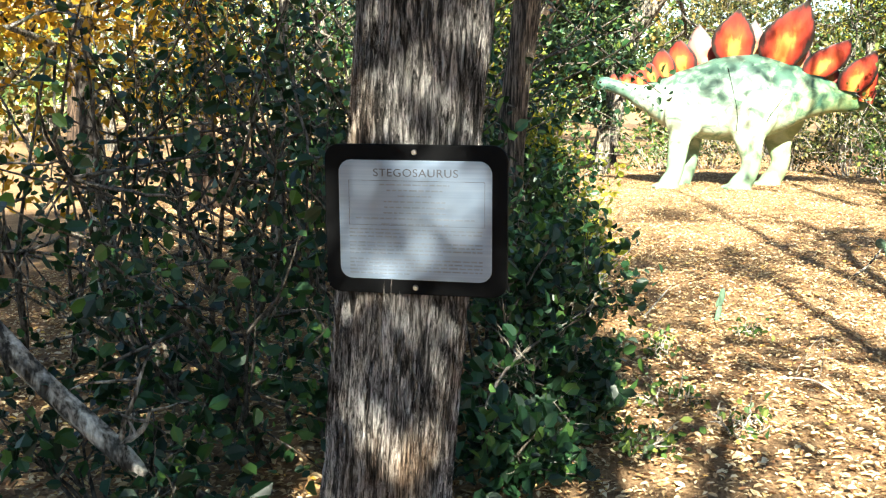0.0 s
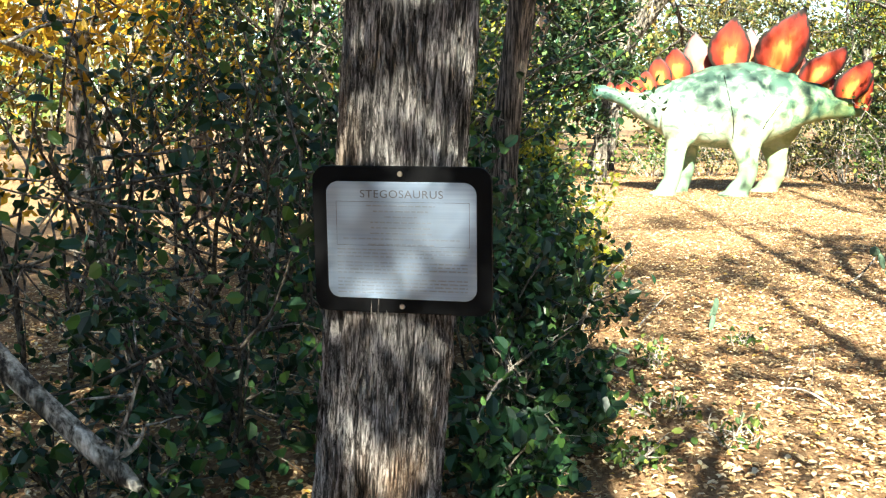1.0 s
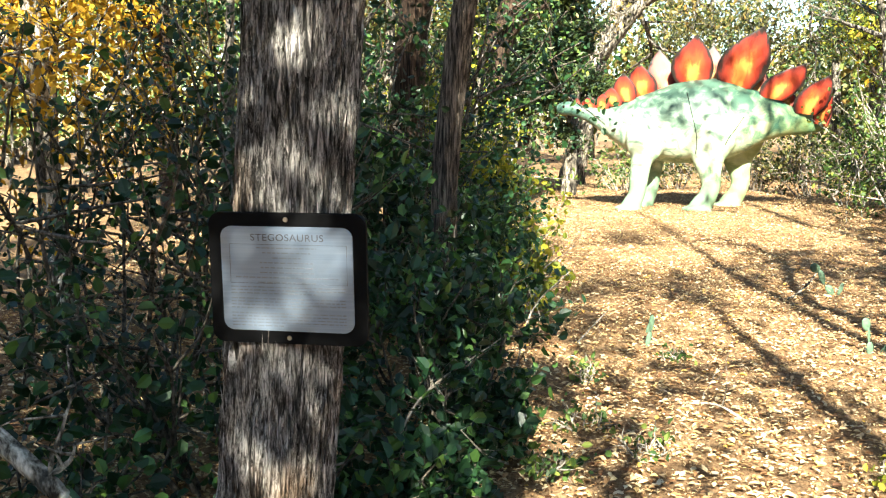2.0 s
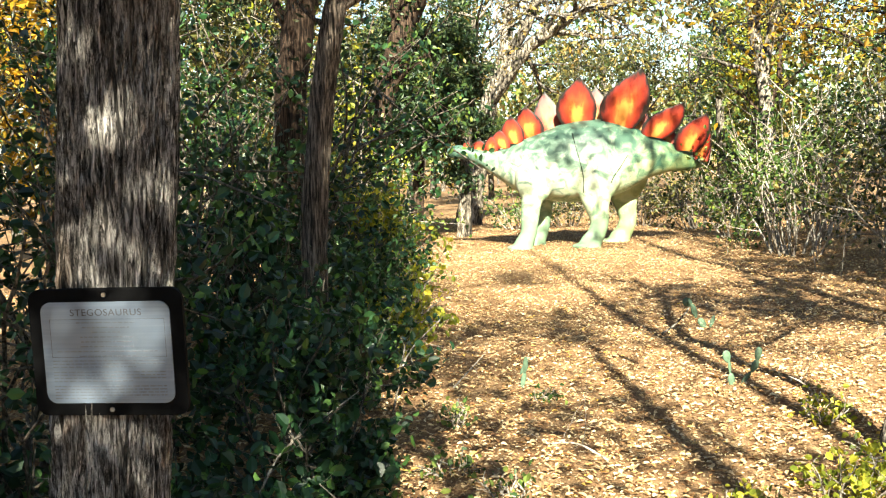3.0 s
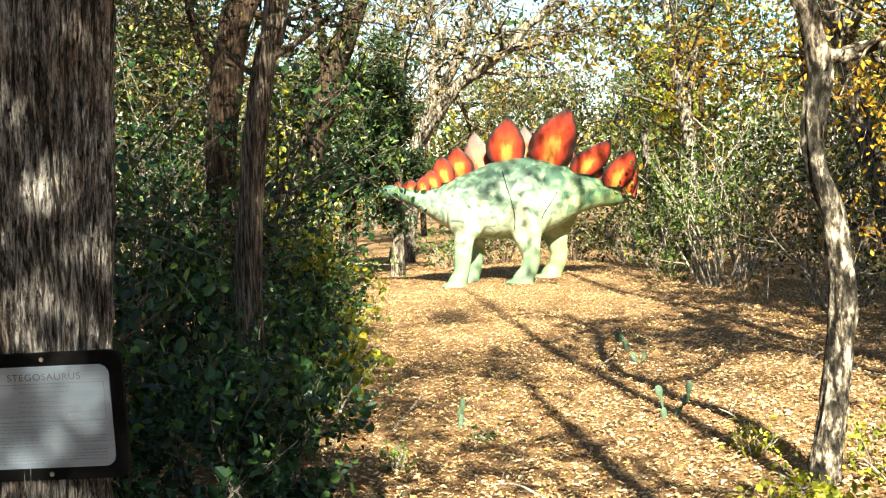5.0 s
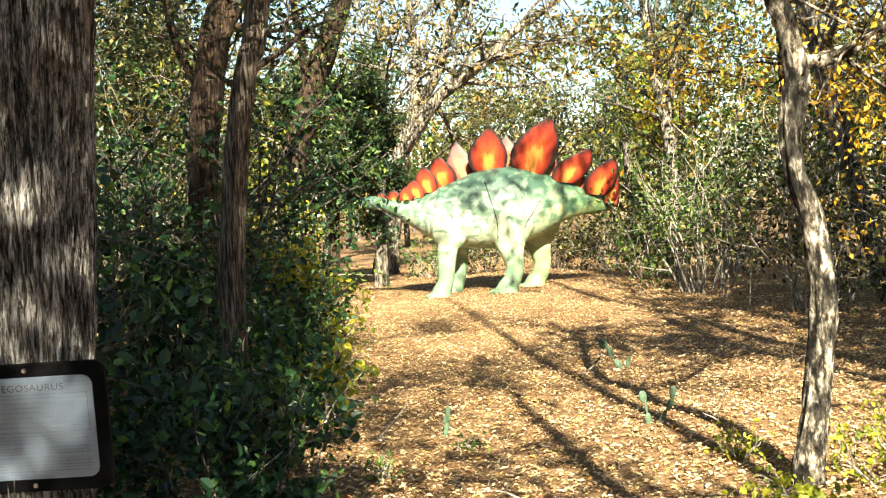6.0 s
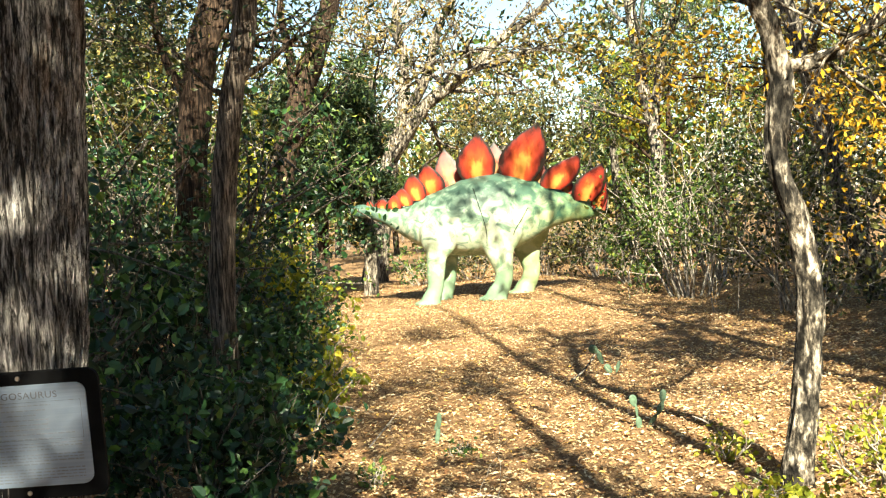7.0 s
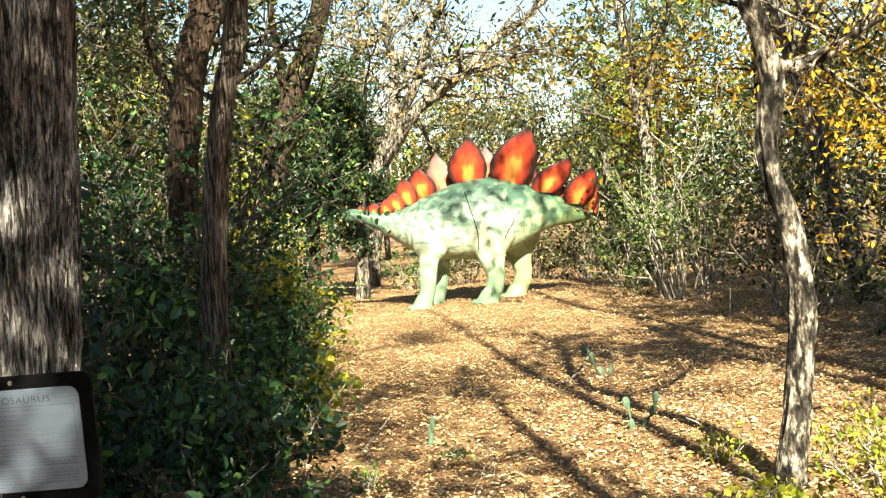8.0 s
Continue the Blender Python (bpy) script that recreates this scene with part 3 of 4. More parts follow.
def rounded_box(name, w, h, d, r, material, bevel=0.002, segs=7):
    """A slab with rounded corners in the x-z plane, its back at y = 0, its face at y = -d."""
    bm = bmesh.new()
    pts = []
    for cx, cz, a0 in ((w / 2 - r, h / 2 - r, 0), (-w / 2 + r, h / 2 - r, 90), (-w / 2 + r, -h / 2 + r, 180), (w / 2 - r, -h / 2 + r, 270)):
        for k in range(segs + 1):
            a = radians(a0 + 90 * k / segs)
            pts.append((cx + r * math.cos(a), 0, cz + r * math.sin(a)))
    f = bm.faces.new([bm.verts.new(p) for p in pts])
    out = bmesh.ops.extrude_face_region(bm, geom=[f])
    moved = [e for e in out["geom"] if isinstance(e, bmesh.types.BMVert)]
    bmesh.ops.translate(bm, verts=moved, vec=(0, -d, 0))
    front = [e for e in bm.edges if all(abs(v.co.y + d) < 1e-6 for v in e.verts)]
    bmesh.ops.bevel(bm, geom=front, offset=bevel, segments=2, affect="EDGES", profile=0.6)
    bmesh.ops.recalc_face_normals(bm, faces=bm.faces)
    me = bpy.data.meshes.new(name)
    bm.to_mesh(me)
    bm.free()
    me.materials.append(material)
    return me


def bars_mesh(name, rows, material, y):
    """Flat raised bars x0, x1, z0, z1 a hair thick."""
    v, q = [], []
    for x0, x1, z0, z1 in rows:
        b = len(v)
        v += [(x0, y, z0), (x1, y, z0), (x1, y, z1), (x0, y, z1), (x0, y + 0.0004, z0), (x1, y + 0.0004, z0), (x1, y + 0.0004, z1), (x0, y + 0.0004, z1)]
        q += [(b, b + 1, b + 2, b + 3), (b + 1, b + 5, b + 6, b + 2), (b + 4, b, b + 3, b + 7), (b + 3, b + 2, b + 6, b + 7), (b, b + 4, b + 5, b + 1)]
    return mesh_np(name, v, q, [material])


def build_sign():
    rng = np.random.default_rng(8)
    sign = thing("information_sign", "black-framed brushed metal information sign screwed to a tree trunk", "sign")
    sign.matrix_world = pose(-1.071, 1.807, 1.144, 2.9, 0, -0.8)
    k = 0.001267

    def add(name, me, label="", at=(0, 0, 0)):
        ob = new(name, me)
        ob.parent = sign
        ob.location = at
        return tagged(ob, label) if label else ob

    add("backing_board", rounded_box("backing_board", 325 * k, 264 * k, 0.014, 26 * k, BLACK, 0.003), "matt black backing board")
    plate = add("metal_plate", rounded_box("metal_plate", 272 * k, 210 * k, 0.003, 22 * k, METAL, 0.0008), "brushed metal plate", (0, -0.0142, 0))
    for z in (119, -119):
        s = bmesh.new()
        bmesh.ops.create_cone(s, cap_ends=True, segments=20, radius1=5.2 * k, radius2=4.2 * k, depth=0.004, matrix=pose(0, -0.0155, z * k, 90))
        bmesh.ops.create_cone(s, cap_ends=True, segments=12, radius1=1.8 * k, radius2=1.4 * k, depth=0.0052, matrix=pose(0, -0.0155, z * k, 90))
        me = bpy.data.meshes.new("screw")
        s.to_mesh(me)
        s.free()
        me.materials.append(STEEL)
        add("screw", me, "round-headed steel screw")
    face = -0.0176
    cu = bpy.data.curves.new("title", "FONT")
    cu.body = "STEGOSAURUS"
    cu.size, cu.extrude, cu.align_x, cu.space_character = 19.5 * k, 0.0002, "CENTER", 1.08
    tmp = new("title", cu)
    me = bpy.data.meshes.new_from_object(tmp.evaluated_get(bpy.context.evaluated_depsgraph_get()))
    bpy.data.objects.remove(tmp)
    wide = max(v.co.x for v in me.vertices) - min(v.co.x for v in me.vertices)
    me.transform(Matrix.Translation((2 * k, face, 77 * k)) @ pose(0, 0, 0, 90) @ Matrix.Diagonal((150 * k / wide, 1, 1, 1)))
    me.materials.clear()
    me.materials.append(INK)
    add("title", me, "etched capital letters")
    # thin rule round the upper lines
    x0, x1, z0, z1, w = -118 * k, 124 * k, -9 * k, 70 * k, 0.0009
    add("rule", bars_mesh("rule", [(x0, x1, z1 - w, z1), (x0, x0 + w, z0, z1), (x1 - w, x1, z0, z1), (x0, x1, z0, z0 + w)], INK, face))
    lines = []
    for i, half in enumerate((62, 50, 30, 55, 54, 56, 106, 60)):
        lines.append((-half, half, 64 - i * 9.9, 2.6))
    z = -15.0
    for para in ((120, 120, 60), (120, 120, 120, 50), (120, 120, 120, 120, -10)):
        for right in para:
            lines.append((-118, right, z, 2.6))
            z -= 6.3
        z -= 4.5
    for a, b, zz, h in lines:
        words, x = [], a
        while x < b:
            n = min(rng.uniform(5, 17), b - x)
            words.append((x * k, (x + n) * k, (zz - h) * k, zz * k))
            x += n + 2.4
        add("text_line", bars_mesh("text_line", words, SOFT_INK, face))


build_sign()

# ---- trees of the wood ----
tree("cedar_tree", "slender cedar with fibrous brown-grey trunk in the thicket", [(-1.44, 3.95, -0.1, 0.098), (-1.41, 3.95, 0.6, 0.084), (-1.36, 3.94, 1.6, 0.08), (-1.22, 3.94, 2.5, 0.076), (-1.10, 3.95, 3.05, 0.072), (-0.85, 3.95, 5.5, 0.05)],
     CEDAR, 11, n_limbs=8, limb_len=1.6, from_z=3.0, leaf=NEEDLE, leaf_size=0.06, per_tip=8, wide=0.3, rough=0.08, sides=28,
     limbs=[[(-1.18, 3.92, 2.55, 0.026), (-1.0, 3.98, 2.66, 0.02), (-0.8, 4.0, 2.80, 0.013), (-0.62, 4.05, 2.87, 0.005)], [(-1.24, 3.92, 2.42, 0.016), (-1.45, 3.9, 2.62, 0.011), (-1.72, 3.85, 3.0, 0.005)]])
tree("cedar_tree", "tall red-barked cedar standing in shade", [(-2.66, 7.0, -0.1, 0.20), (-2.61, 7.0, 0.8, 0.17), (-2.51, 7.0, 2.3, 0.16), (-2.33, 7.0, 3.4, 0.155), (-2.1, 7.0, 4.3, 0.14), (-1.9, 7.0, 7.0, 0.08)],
     CEDAR_RED_SHADED, 12, n_limbs=8, limb_len=2.0, from_z=4.6, leaf=OLIVE, leaf_size=0.07, per_tip=5, wide=0.35, rough=0.09,
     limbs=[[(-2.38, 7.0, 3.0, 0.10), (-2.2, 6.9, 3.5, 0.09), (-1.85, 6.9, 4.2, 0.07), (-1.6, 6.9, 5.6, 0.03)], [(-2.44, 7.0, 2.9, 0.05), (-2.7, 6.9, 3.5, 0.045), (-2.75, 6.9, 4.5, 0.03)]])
# oak wearing the same bark colour with shade put into it
tree("oak_tree", "leaning oak trunk with shade-darkened bark in the wood", [(-2.45, 10.0, -0.1, 0.22), (-2.38, 10.0, 0.5, 0.19), (-2.25, 10.0, 2.2, 0.17), (-1.91, 10.0, 3.3, 0.165), (-1.50, 10.0, 4.3, 0.15), (-1.30, 10.0, 5.0, 0.13), (-0.9, 10.0, 7.5, 0.07)],
     CEDAR_RED_SHADED, 13, n_limbs=7, limb_len=2.0, from_z=5.2, leaf=GREEN, leaf_size=0.09, per_tip=3, rough=0.09,
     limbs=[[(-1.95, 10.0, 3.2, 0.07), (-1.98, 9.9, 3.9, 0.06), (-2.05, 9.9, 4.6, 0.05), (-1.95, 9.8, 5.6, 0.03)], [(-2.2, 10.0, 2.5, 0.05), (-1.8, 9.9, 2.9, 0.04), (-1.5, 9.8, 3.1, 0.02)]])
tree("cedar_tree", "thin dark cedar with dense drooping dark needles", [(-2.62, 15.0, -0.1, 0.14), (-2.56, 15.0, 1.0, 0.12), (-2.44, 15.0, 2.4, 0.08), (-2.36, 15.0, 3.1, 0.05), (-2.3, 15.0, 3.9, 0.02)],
     CEDAR_RED_SHADED, 14, n_limbs=24, limb_len=1.05, from_z=1.9, leaf=NEEDLE, leaf_size=0.12, per_tip=30, wide=0.35, droop=0.2, spread=0.13)
tree("oak_tree", "weathered twisted live oak with arching limbs over the clearing", [(-1.86, 18.0, -0.1, 0.34), (-1.75, 18.0, 0.5, 0.28), (-1.57, 18.0, 1.45, 0.24), (-1.41, 18.0, 2.3, 0.22), (-1.07, 18.0, 3.6, 0.19), (-0.85, 18.0, 4.1, 0.16), (-0.70, 18.0, 5.5, 0.10), (-0.87, 18.0, 6.3, 0.08), (-0.6, 18.0, 8.2, 0.04)],
     GREY_OAK, 15, n_limbs=8, limb_len=2.2, from_z=4.6, leaf=RUST, leaf_size=0.12, per_tip=3, spread=0.3, rough=0.12, twig_mat=OAK,
     limbs=[[(-0.95, 18.0, 3.9, 0.15), (-0.38, 17.8, 4.6, 0.13), (-0.10, 17.7, 5.2, 0.12), (0.14, 17.7, 6.0, 0.10), (0.53, 17.6, 6.7, 0.08), (1.2, 17.6, 7.9, 0.04)],
            [(-1.28, 18.0, 2.9, 0.19), (-0.64, 17.8, 3.8, 0.17), (-0.19, 17.7, 4.3, 0.16), (0.53, 17.6, 4.75, 0.15), (1.04, 17.5, 5.06, 0.13), (1.56, 17.4, 5.6, 0.11), (2.34, 17.3, 6.06, 0.09), (3.2, 17.2, 6.7, 0.05)],
            [(1.0, 17.5, 5.03, 0.10), (1.67, 17.3, 5.15, 0.085), (2.37, 17.2, 5.3, 0.06), (3.1, 17.1, 5.2, 0.035), (3.7, 17.0, 4.8, 0.015)],
            [(0.2, 17.7, 4.55, 0.07), (0.9, 17.5, 4.5, 0.06), (1.6, 17.4, 4.35, 0.04), (2.3, 17.3, 4.4, 0.02)]])
tree("oak_tree", "sunlit pale oak with upward limbs deep in the wood", [(-3.9, 22.0, -0.1, 0.26), (-3.7, 22.0, 1.5, 0.22), (-3.39, 22.0, 3.2, 0.18), (-2.9, 22.0, 5.15, 0.15), (-2.23, 22.0, 6.27, 0.12), (-1.77, 22.0, 6.8, 0.10), (-0.9, 22.0, 7.5, 0.08), (0.0, 22.0, 8.6, 0.04)],
     PALE, 23, n_limbs=8, limb_len=2.2, from_z=4.6, leaf=RUST, leaf_size=0.14, per_tip=5, spread=0.3, rough=0.09)
tree("elm_tree", "crooked tree with blotched bark and yellow leaves beside the path",
     [(1.86, 3.3, -0.08, 0.105), (1.875, 3.3, 0.1, 0.082), (1.94, 3.3, 0.5, 0.072), (1.995, 3.3, 0.95, 0.068), (1.985, 3.3, 1.23, 0.066), (1.945, 3.3, 1.48, 0.066), (1.885, 3.3, 1.67, 0.058), (1.868, 3.3, 1.86, 0.058), (1.888, 3.3, 2.03, 0.062), (1.91, 3.3, 2.22, 0.060), (1.87, 3.3, 2.5, 0.056), (1.82, 3.3, 2.75, 0.055), (2.0, 3.3, 3.6, 0.047), (2.3, 3.3, 4.6, 0.037), (2.4, 3.3, 6.0, 0.02)],
     ELM, 16, n_limbs=7, limb_len=1.5, from_z=3.4, leaf=YELLOW, leaf_size=0.046, per_tip=5, spread=0.13, rough=0.13, sides=32,
     limbs=[[(1.82, 3.3, 2.62, 0.016), (1.62, 3.7, 2.8, 0.012), (1.5, 4.2, 2.95, 0.008), (1.35, 4.6, 2.9, 0.004)], [(1.92, 3.4, 2.2, 0.014), (2.2, 3.8, 2.36, 0.011), (2.6, 4.2, 2.25, 0.008), (3.0, 4.4, 2.0, 0.004)], [(2.2, 3.4, 2.34, 0.012), (2.6, 3.8, 2.4, 0.009), (3.2, 4.2, 2.2, 0.005)],
            [(1.90, 3.3, 2.30, 0.040), (2.0, 3.3, 2.285, 0.034), (2.12, 3.3, 2.30, 0.03), (2.31, 3.3, 2.39, 0.028), (2.47, 3.3, 2.52, 0.026), (2.60, 3.3, 2.66, 0.023), (2.9, 3.3, 3.0, 0.016), (3.3, 3.3, 3.3, 0.008)]])
tree("pine_tree", "tall slim twin-stemmed pine beside the clearing", [(4.7, 16.0, -0.1, 0.17), (4.75, 16.0, 2.6, 0.15), (4.54, 16.0, 4.0, 0.13), (4.34, 16.0, 6.0, 0.11), (4.0, 16.0, 9.0, 0.05)],
     GREY_OAK, 17, n_limbs=12, limb_len=1.8, from_z=3.0, leaf=NEEDLE, leaf_size=0.12, per_tip=5, wide=0.3, spread=0.22, twig_mat=OAK,
     limbs=[[(4.72, 16.0, 3.3, 0.11), (4.93, 16.0, 4.4, 0.10), (5.1, 16.0, 5.2, 0.08), (5.2, 16.0, 7.5, 0.04)]])
tree("oak_tree", "dark leaning trunk with yellow autumn leaves by the thicket", [(5.8, 9.5, -0.1, 0.14), (5.37, 9.5, 1.6, 0.13), (4.9, 9.5, 3.7, 0.115), (4.32, 9.5, 5.5, 0.10), (4.0, 9.5, 7.5, 0.06)],
     OAK, 18, n_limbs=8, limb_len=1.9, from_z=2.6, leaf=RUST, leaf_size=0.06, per_tip=2, spread=0.2)
tree("oak_tree", "pale blotched trunk in the thicket", [(-4.50, 4.6, -0.1, 0.10), (-4.53, 4.6, 0.3, 0.085), (-4.62, 4.6, 1.3, 0.08), (-4.7, 4.6, 2.6, 0.07), (-4.5, 4.6, 5.0, 0.04)],
     PALE, 19, n_limbs=10, limb_len=1.5, from_z=1.2, leaf=YELLOW, leaf_size=0.085, per_tip=5, spread=0.2)
tree("oak_tree", "pale blotched trunk in the thicket", [(-5.9, 5.0, -0.1, 0.11), (-5.88, 5.0, 0.9, 0.09), (-5.8, 5.0, 2.6, 0.08), (-5.6, 5.0, 5.0, 0.04)],
     PALE, 20, n_limbs=10, limb_len=1.5, from_z=1.0, leaf=YELLOW, leaf_size=0.085, per_tip=5, spread=0.2)
tree("young_tree", "slim grey sapling among holly", [(-2.95, 4.1, -0.1, 0.035), (-2.93, 4.1, 0.7, 0.032), (-2.88, 4.1, 1.7, 0.03), (-2.8, 4.1, 3.5, 0.02)],
     TWIG, 21, n_limbs=7, limb_len=0.9, from_z=0.9, leaf=HOLLY, leaf_size=0.06, per_tip=3, spread=0.14)
tree("oak_tree", "dappled oak trunk beyond the thicket", [(-1.66, 15.3, -0.1, 0.17), (-1.62, 15.3, 0.8, 0.13), (-1.55, 15.3, 2.2, 0.12), (-1.3, 15.3, 4.5, 0.08)],
     GREY_OAK, 22, n_limbs=7, limb_len=1.8, from_z=3.0, leaf=RUST, leaf_size=0.10, per_tip=1, spread=0.25)

rng_far = np.random.default_rng(77)
FAR_SPOTS = [(-4.6, 12.4), (-6.2, 15.0), (-4.4, 18.6), (-5.6, 11.0), (-9.5, 10.5), (-7.0, 13.0), (-12.0, 16.0), (-5.2, 17.5), (-8.5, 20.5), (2.6, 22.5), (6.0, 21.0), (8.6, 18.0), (9.0, 13.0), (7.2, 14.5), (10.5, 9.5), (8.2, 7.2), (12.5, 15.0), (-15.0, 12.0), (11.5, 22.0), (-6.4, 9.0)]
KINDS = [OLIVE, RUST, GREEN, OLIVE, LIME, GREEN]
for i, (fx, fy) in enumerate(FAR_SPOTS):
    lean = rng_far.normal() * 0.35
    h = rng_far.uniform(5.5, 8.5) * (0.62 if -6 < fx < 4 and fy > 17 else 1.0)
    r0 = rng_far.uniform(0.09, 0.17)
    tree("oak_tree", "slender woodland tree with thin autumn foliage", [(fx, fy, -0.1, r0 * 1.25), (fx + lean * 0.2, fy, 1.0, r0), (fx + lean * 0.5, fy + 0.1, 3.0, r0 * 0.85), (fx + lean * 0.9, fy, h * 0.6, r0 * 0.6), (fx + lean, fy, h, r0 * 0.2)],
         (OAK, CEDAR_RED_SHADED, PALE)[i % 3], 100 + i, n_limbs=9, limb_len=2.3, from_z=1.8, leaf=KINDS[i % 6], leaf_size=0.13, per_tip=5, spread=0.28, sides=10, group="woodland trees")

# trees behind and beside the camera, which shade the thicket
for i, (fx, fy, h, many) in enumerate([(-2.1, -1.2, 7.0, 3), (-0.9, -2.8, 8.0, 1), (0.2, -3.8, 8.5, 3), (-2.7, -3.2, 8.0, 3), (-5.4, -4.0, 9.0, 5), (-7.0, -1.8, 8.5, 5), (-4.4, -6.6, 9.5, 5), (-1.2, -5.6, 10.0, 3), (7.0, 2.0, 8.0, 4), (6.4, -1.5, 8.5, 4), (7.8, 5.0, 7.5, 4), (6.0, 7.4, 9.0, 4), (8.0, 9.0, 8.0, 4)]):
    tree("oak_tree", "leafy woodland tree shading the thicket", [(fx, fy, -0.1, 0.17), (fx, fy, 1.2, 0.13), (fx + 0.2, fy, 4.0, 0.11), (fx, fy, h, 0.04)], OAK, 300 + i, n_limbs=12, limb_len=1.8, from_z=2.8,
         leaf=GREEN, leaf_size=0.17, per_tip=many, spread=0.28, sides=10, group="shade trees", paced=False)
for i, (fx, fy, h, low, count, many) in enumerate([(2.58, -1.0, 13.5, 9.5, 0, 1), (5.1, -0.8, 7.5, 3.8, 7, 2), (1.9, -1.5, 7.5, 4.0, 5, 1), (4.2, 2.0, 8.0, 4.2, 7, 3), (3.8, 6.3, 13.0, 8.0, 10, 1), (5.2, 3.9, 9.0, 4.5, 6, 2)]):
    tree("oak_tree", "thin-leaved woodland tree dappling the path", [(fx, fy, -0.1, 0.10), (fx + 0.05, fy, 3.0, 0.075), (fx - 0.12, fy, h * 0.6, 0.06), (fx - 0.05, fy, h, 0.03)], OAK, 330 + i, n_limbs=count, limb_len=1.8, from_z=low,
         leaf=GREEN, leaf_size=0.17, per_tip=many, spread=0.2, sides=10, group="shade trees", paced=False)

# ---- distant wood ----


def distant_wood():
    rng = np.random.default_rng(31)
    t, c = Tubes(), []
    for k in range(520):
        a = rng.uniform(-np.pi, np.pi)
        d = rng.uniform(32, 70)
        x, y = d * math.sin(a), d * math.cos(a)
        h = rng.uniform(3.5, 8.5) * (0.75 + d / 160)
        r = rng.uniform(0.08, 0.2)
        t.add([(x, y, -0.1), (x + rng.normal() * 0.2, y, h * 0.5), (x + rng.normal() * 0.5, y, h)], [r, r * 0.8, r * 0.2], 6)
        for m in range(rng.integers(9, 16)):
            q = np.array((x, y, rng.uniform(0.12, 1.0) ** 0.9 * h)) + rng.normal(size=3) * np.array((1.3, 1.3, 0.3))
            c.append(q + rng.normal(size=(45, 3)) * np.array((0.75, 0.75, 0.45)))
    wood = thing("distant_wood", "sunlit mixed autumn woodland in the distance", "woodland", (0, 40, 0), kind="stuff")
    tagged(part("trunks", t.mesh("trunks", OAK), wood), kind="stuff")
    c = np.concatenate(c)
    cut = rng.integers(0, 3, len(c))
    for k, (m, s) in enumerate(((OLIVE, 0.36), (RUST, 0.32), (GREEN, 0.36))):
        tagged(part("foliage", leaves("foliage", c[cut == k], s, m, rng, 0.6), wood), kind="stuff")


distant_wood()

# ---- shrubs ----
HOLLY_LABEL = "dense dark green holly shrub with small oval leaves"
for i, (x, y, w, h, n) in enumerate([(-1.95, 2.35, 0.65, 1.4, 1500), (-2.7, 2.7, 0.8, 2.1, 520), (-3.7, 3.0, 0.7, 1.7, 420), (-2.1, 3.5, 0.6, 2.2, 800), (-1.15, 2.75, 0.45, 0.85, 1500), (-1.35, 3.3, 0.55, 1.0, 1700),
                                      (-1.95, 4.6, 0.5, 1.3, 1700), (-1.3, 4.4, 0.45, 0.75, 1500), (-1.65, 5.6, 0.45, 0.85, 1600), (-2.5, 5.6, 0.8, 2.4, 1700), (-3.2, 4.4, 0.9, 2.4, 320), 
                                      (-1.85, 6.9, 0.5, 0.9, 1500), (-2.6, 8.2, 0.9, 2.2, 2200), (-2.45, 5.9, 0.8, 3.3, 2300), (-3.3, 7.2, 1.0, 3.8, 2600), (-3.0, 9.0, 1.0, 3.4, 2200), (-1.1, 2.2, 0.32, 0.32, 700), (-0.95, 2.6, 0.26, 0.22, 450), (-1.4, 2.1, 0.35, 0.5, 700), (-1.9, 1.45, 0.3, 0.35, 260), (-2.3, 1.75, 0.3, 0.45, 260)]):
    bush(HOLLY_LABEL, x, y, w, h, n, HOLLY, 0.054 if y < 3.4 else 0.06, 500 + i, stems=9, twig=DARK_TWIG, name="holly_shrub", group="holly thicket")
LIME_LABEL = "yellow-green shrub with thin autumn leaves at the clearing's edge"
for i, (x, y, w, h, n) in enumerate([(-2.15, 7.9, 0.6, 2.5, 2600), (-2.4, 9.4, 0.7, 2.0, 1600), (-1.25, 6.3, 0.35, 0.6, 600), (-1.75, 8.6, 0.5, 0.9, 900), (-3.2, 11.2, 0.9, 2.2, 1700), (-2.5, 11.9, 0.5, 0.9, 900), (-1.15, 5.2, 0.3, 0.5, 500)]):
    bush(LIME_LABEL, x, y, w, h, n, LIME if i % 2 == 0 else GREEN, 0.06, 540 + i, stems=8, name="autumn_shrub", group="edge shrubs")
TANGLE_LABEL = "grey-green tangle of twiggy shrubs along the clearing"
for i, (x, y, w, h, n) in enumerate([(3.9, 11.4, 1.2, 2.6, 2600), (4.6, 9.0, 1.1, 2.4, 2400), (5.0, 13.2, 1.4, 3.0, 2600), (6.0, 10.8, 1.4, 3.2, 2600), (5.9, 7.6, 1.2, 2.6, 2200), (4.9, 6.2, 0.9, 1.7, 1700), (3.6, 13.6, 0.8, 1.6, 1700), (7.4, 9.2, 1.4, 3.2, 2200),
                                      (3.3, 15.6, 1.0, 1.5, 1700), (6.6, 5.2, 1.2, 2.4, 1700), (2.2, 16.6, 0.9, 1.1, 1300), (0.6, 17.0, 0.9, 1.1, 1200), (-0.6, 16.6, 0.7, 1.0, 900), (-3.6, 13.6, 0.9, 1.5, 1200), (4.4, 4.6, 0.6, 1.0, 900)]):
    bush(TANGLE_LABEL, x, y, w, h, n, OLIVE if i % 3 else GREEN, 0.062, 580 + i, stems=14, name="twiggy_shrub", group="thicket by the clearing")
SEED_LABEL = "low bright yellow-green seedlings in the leaf litter"
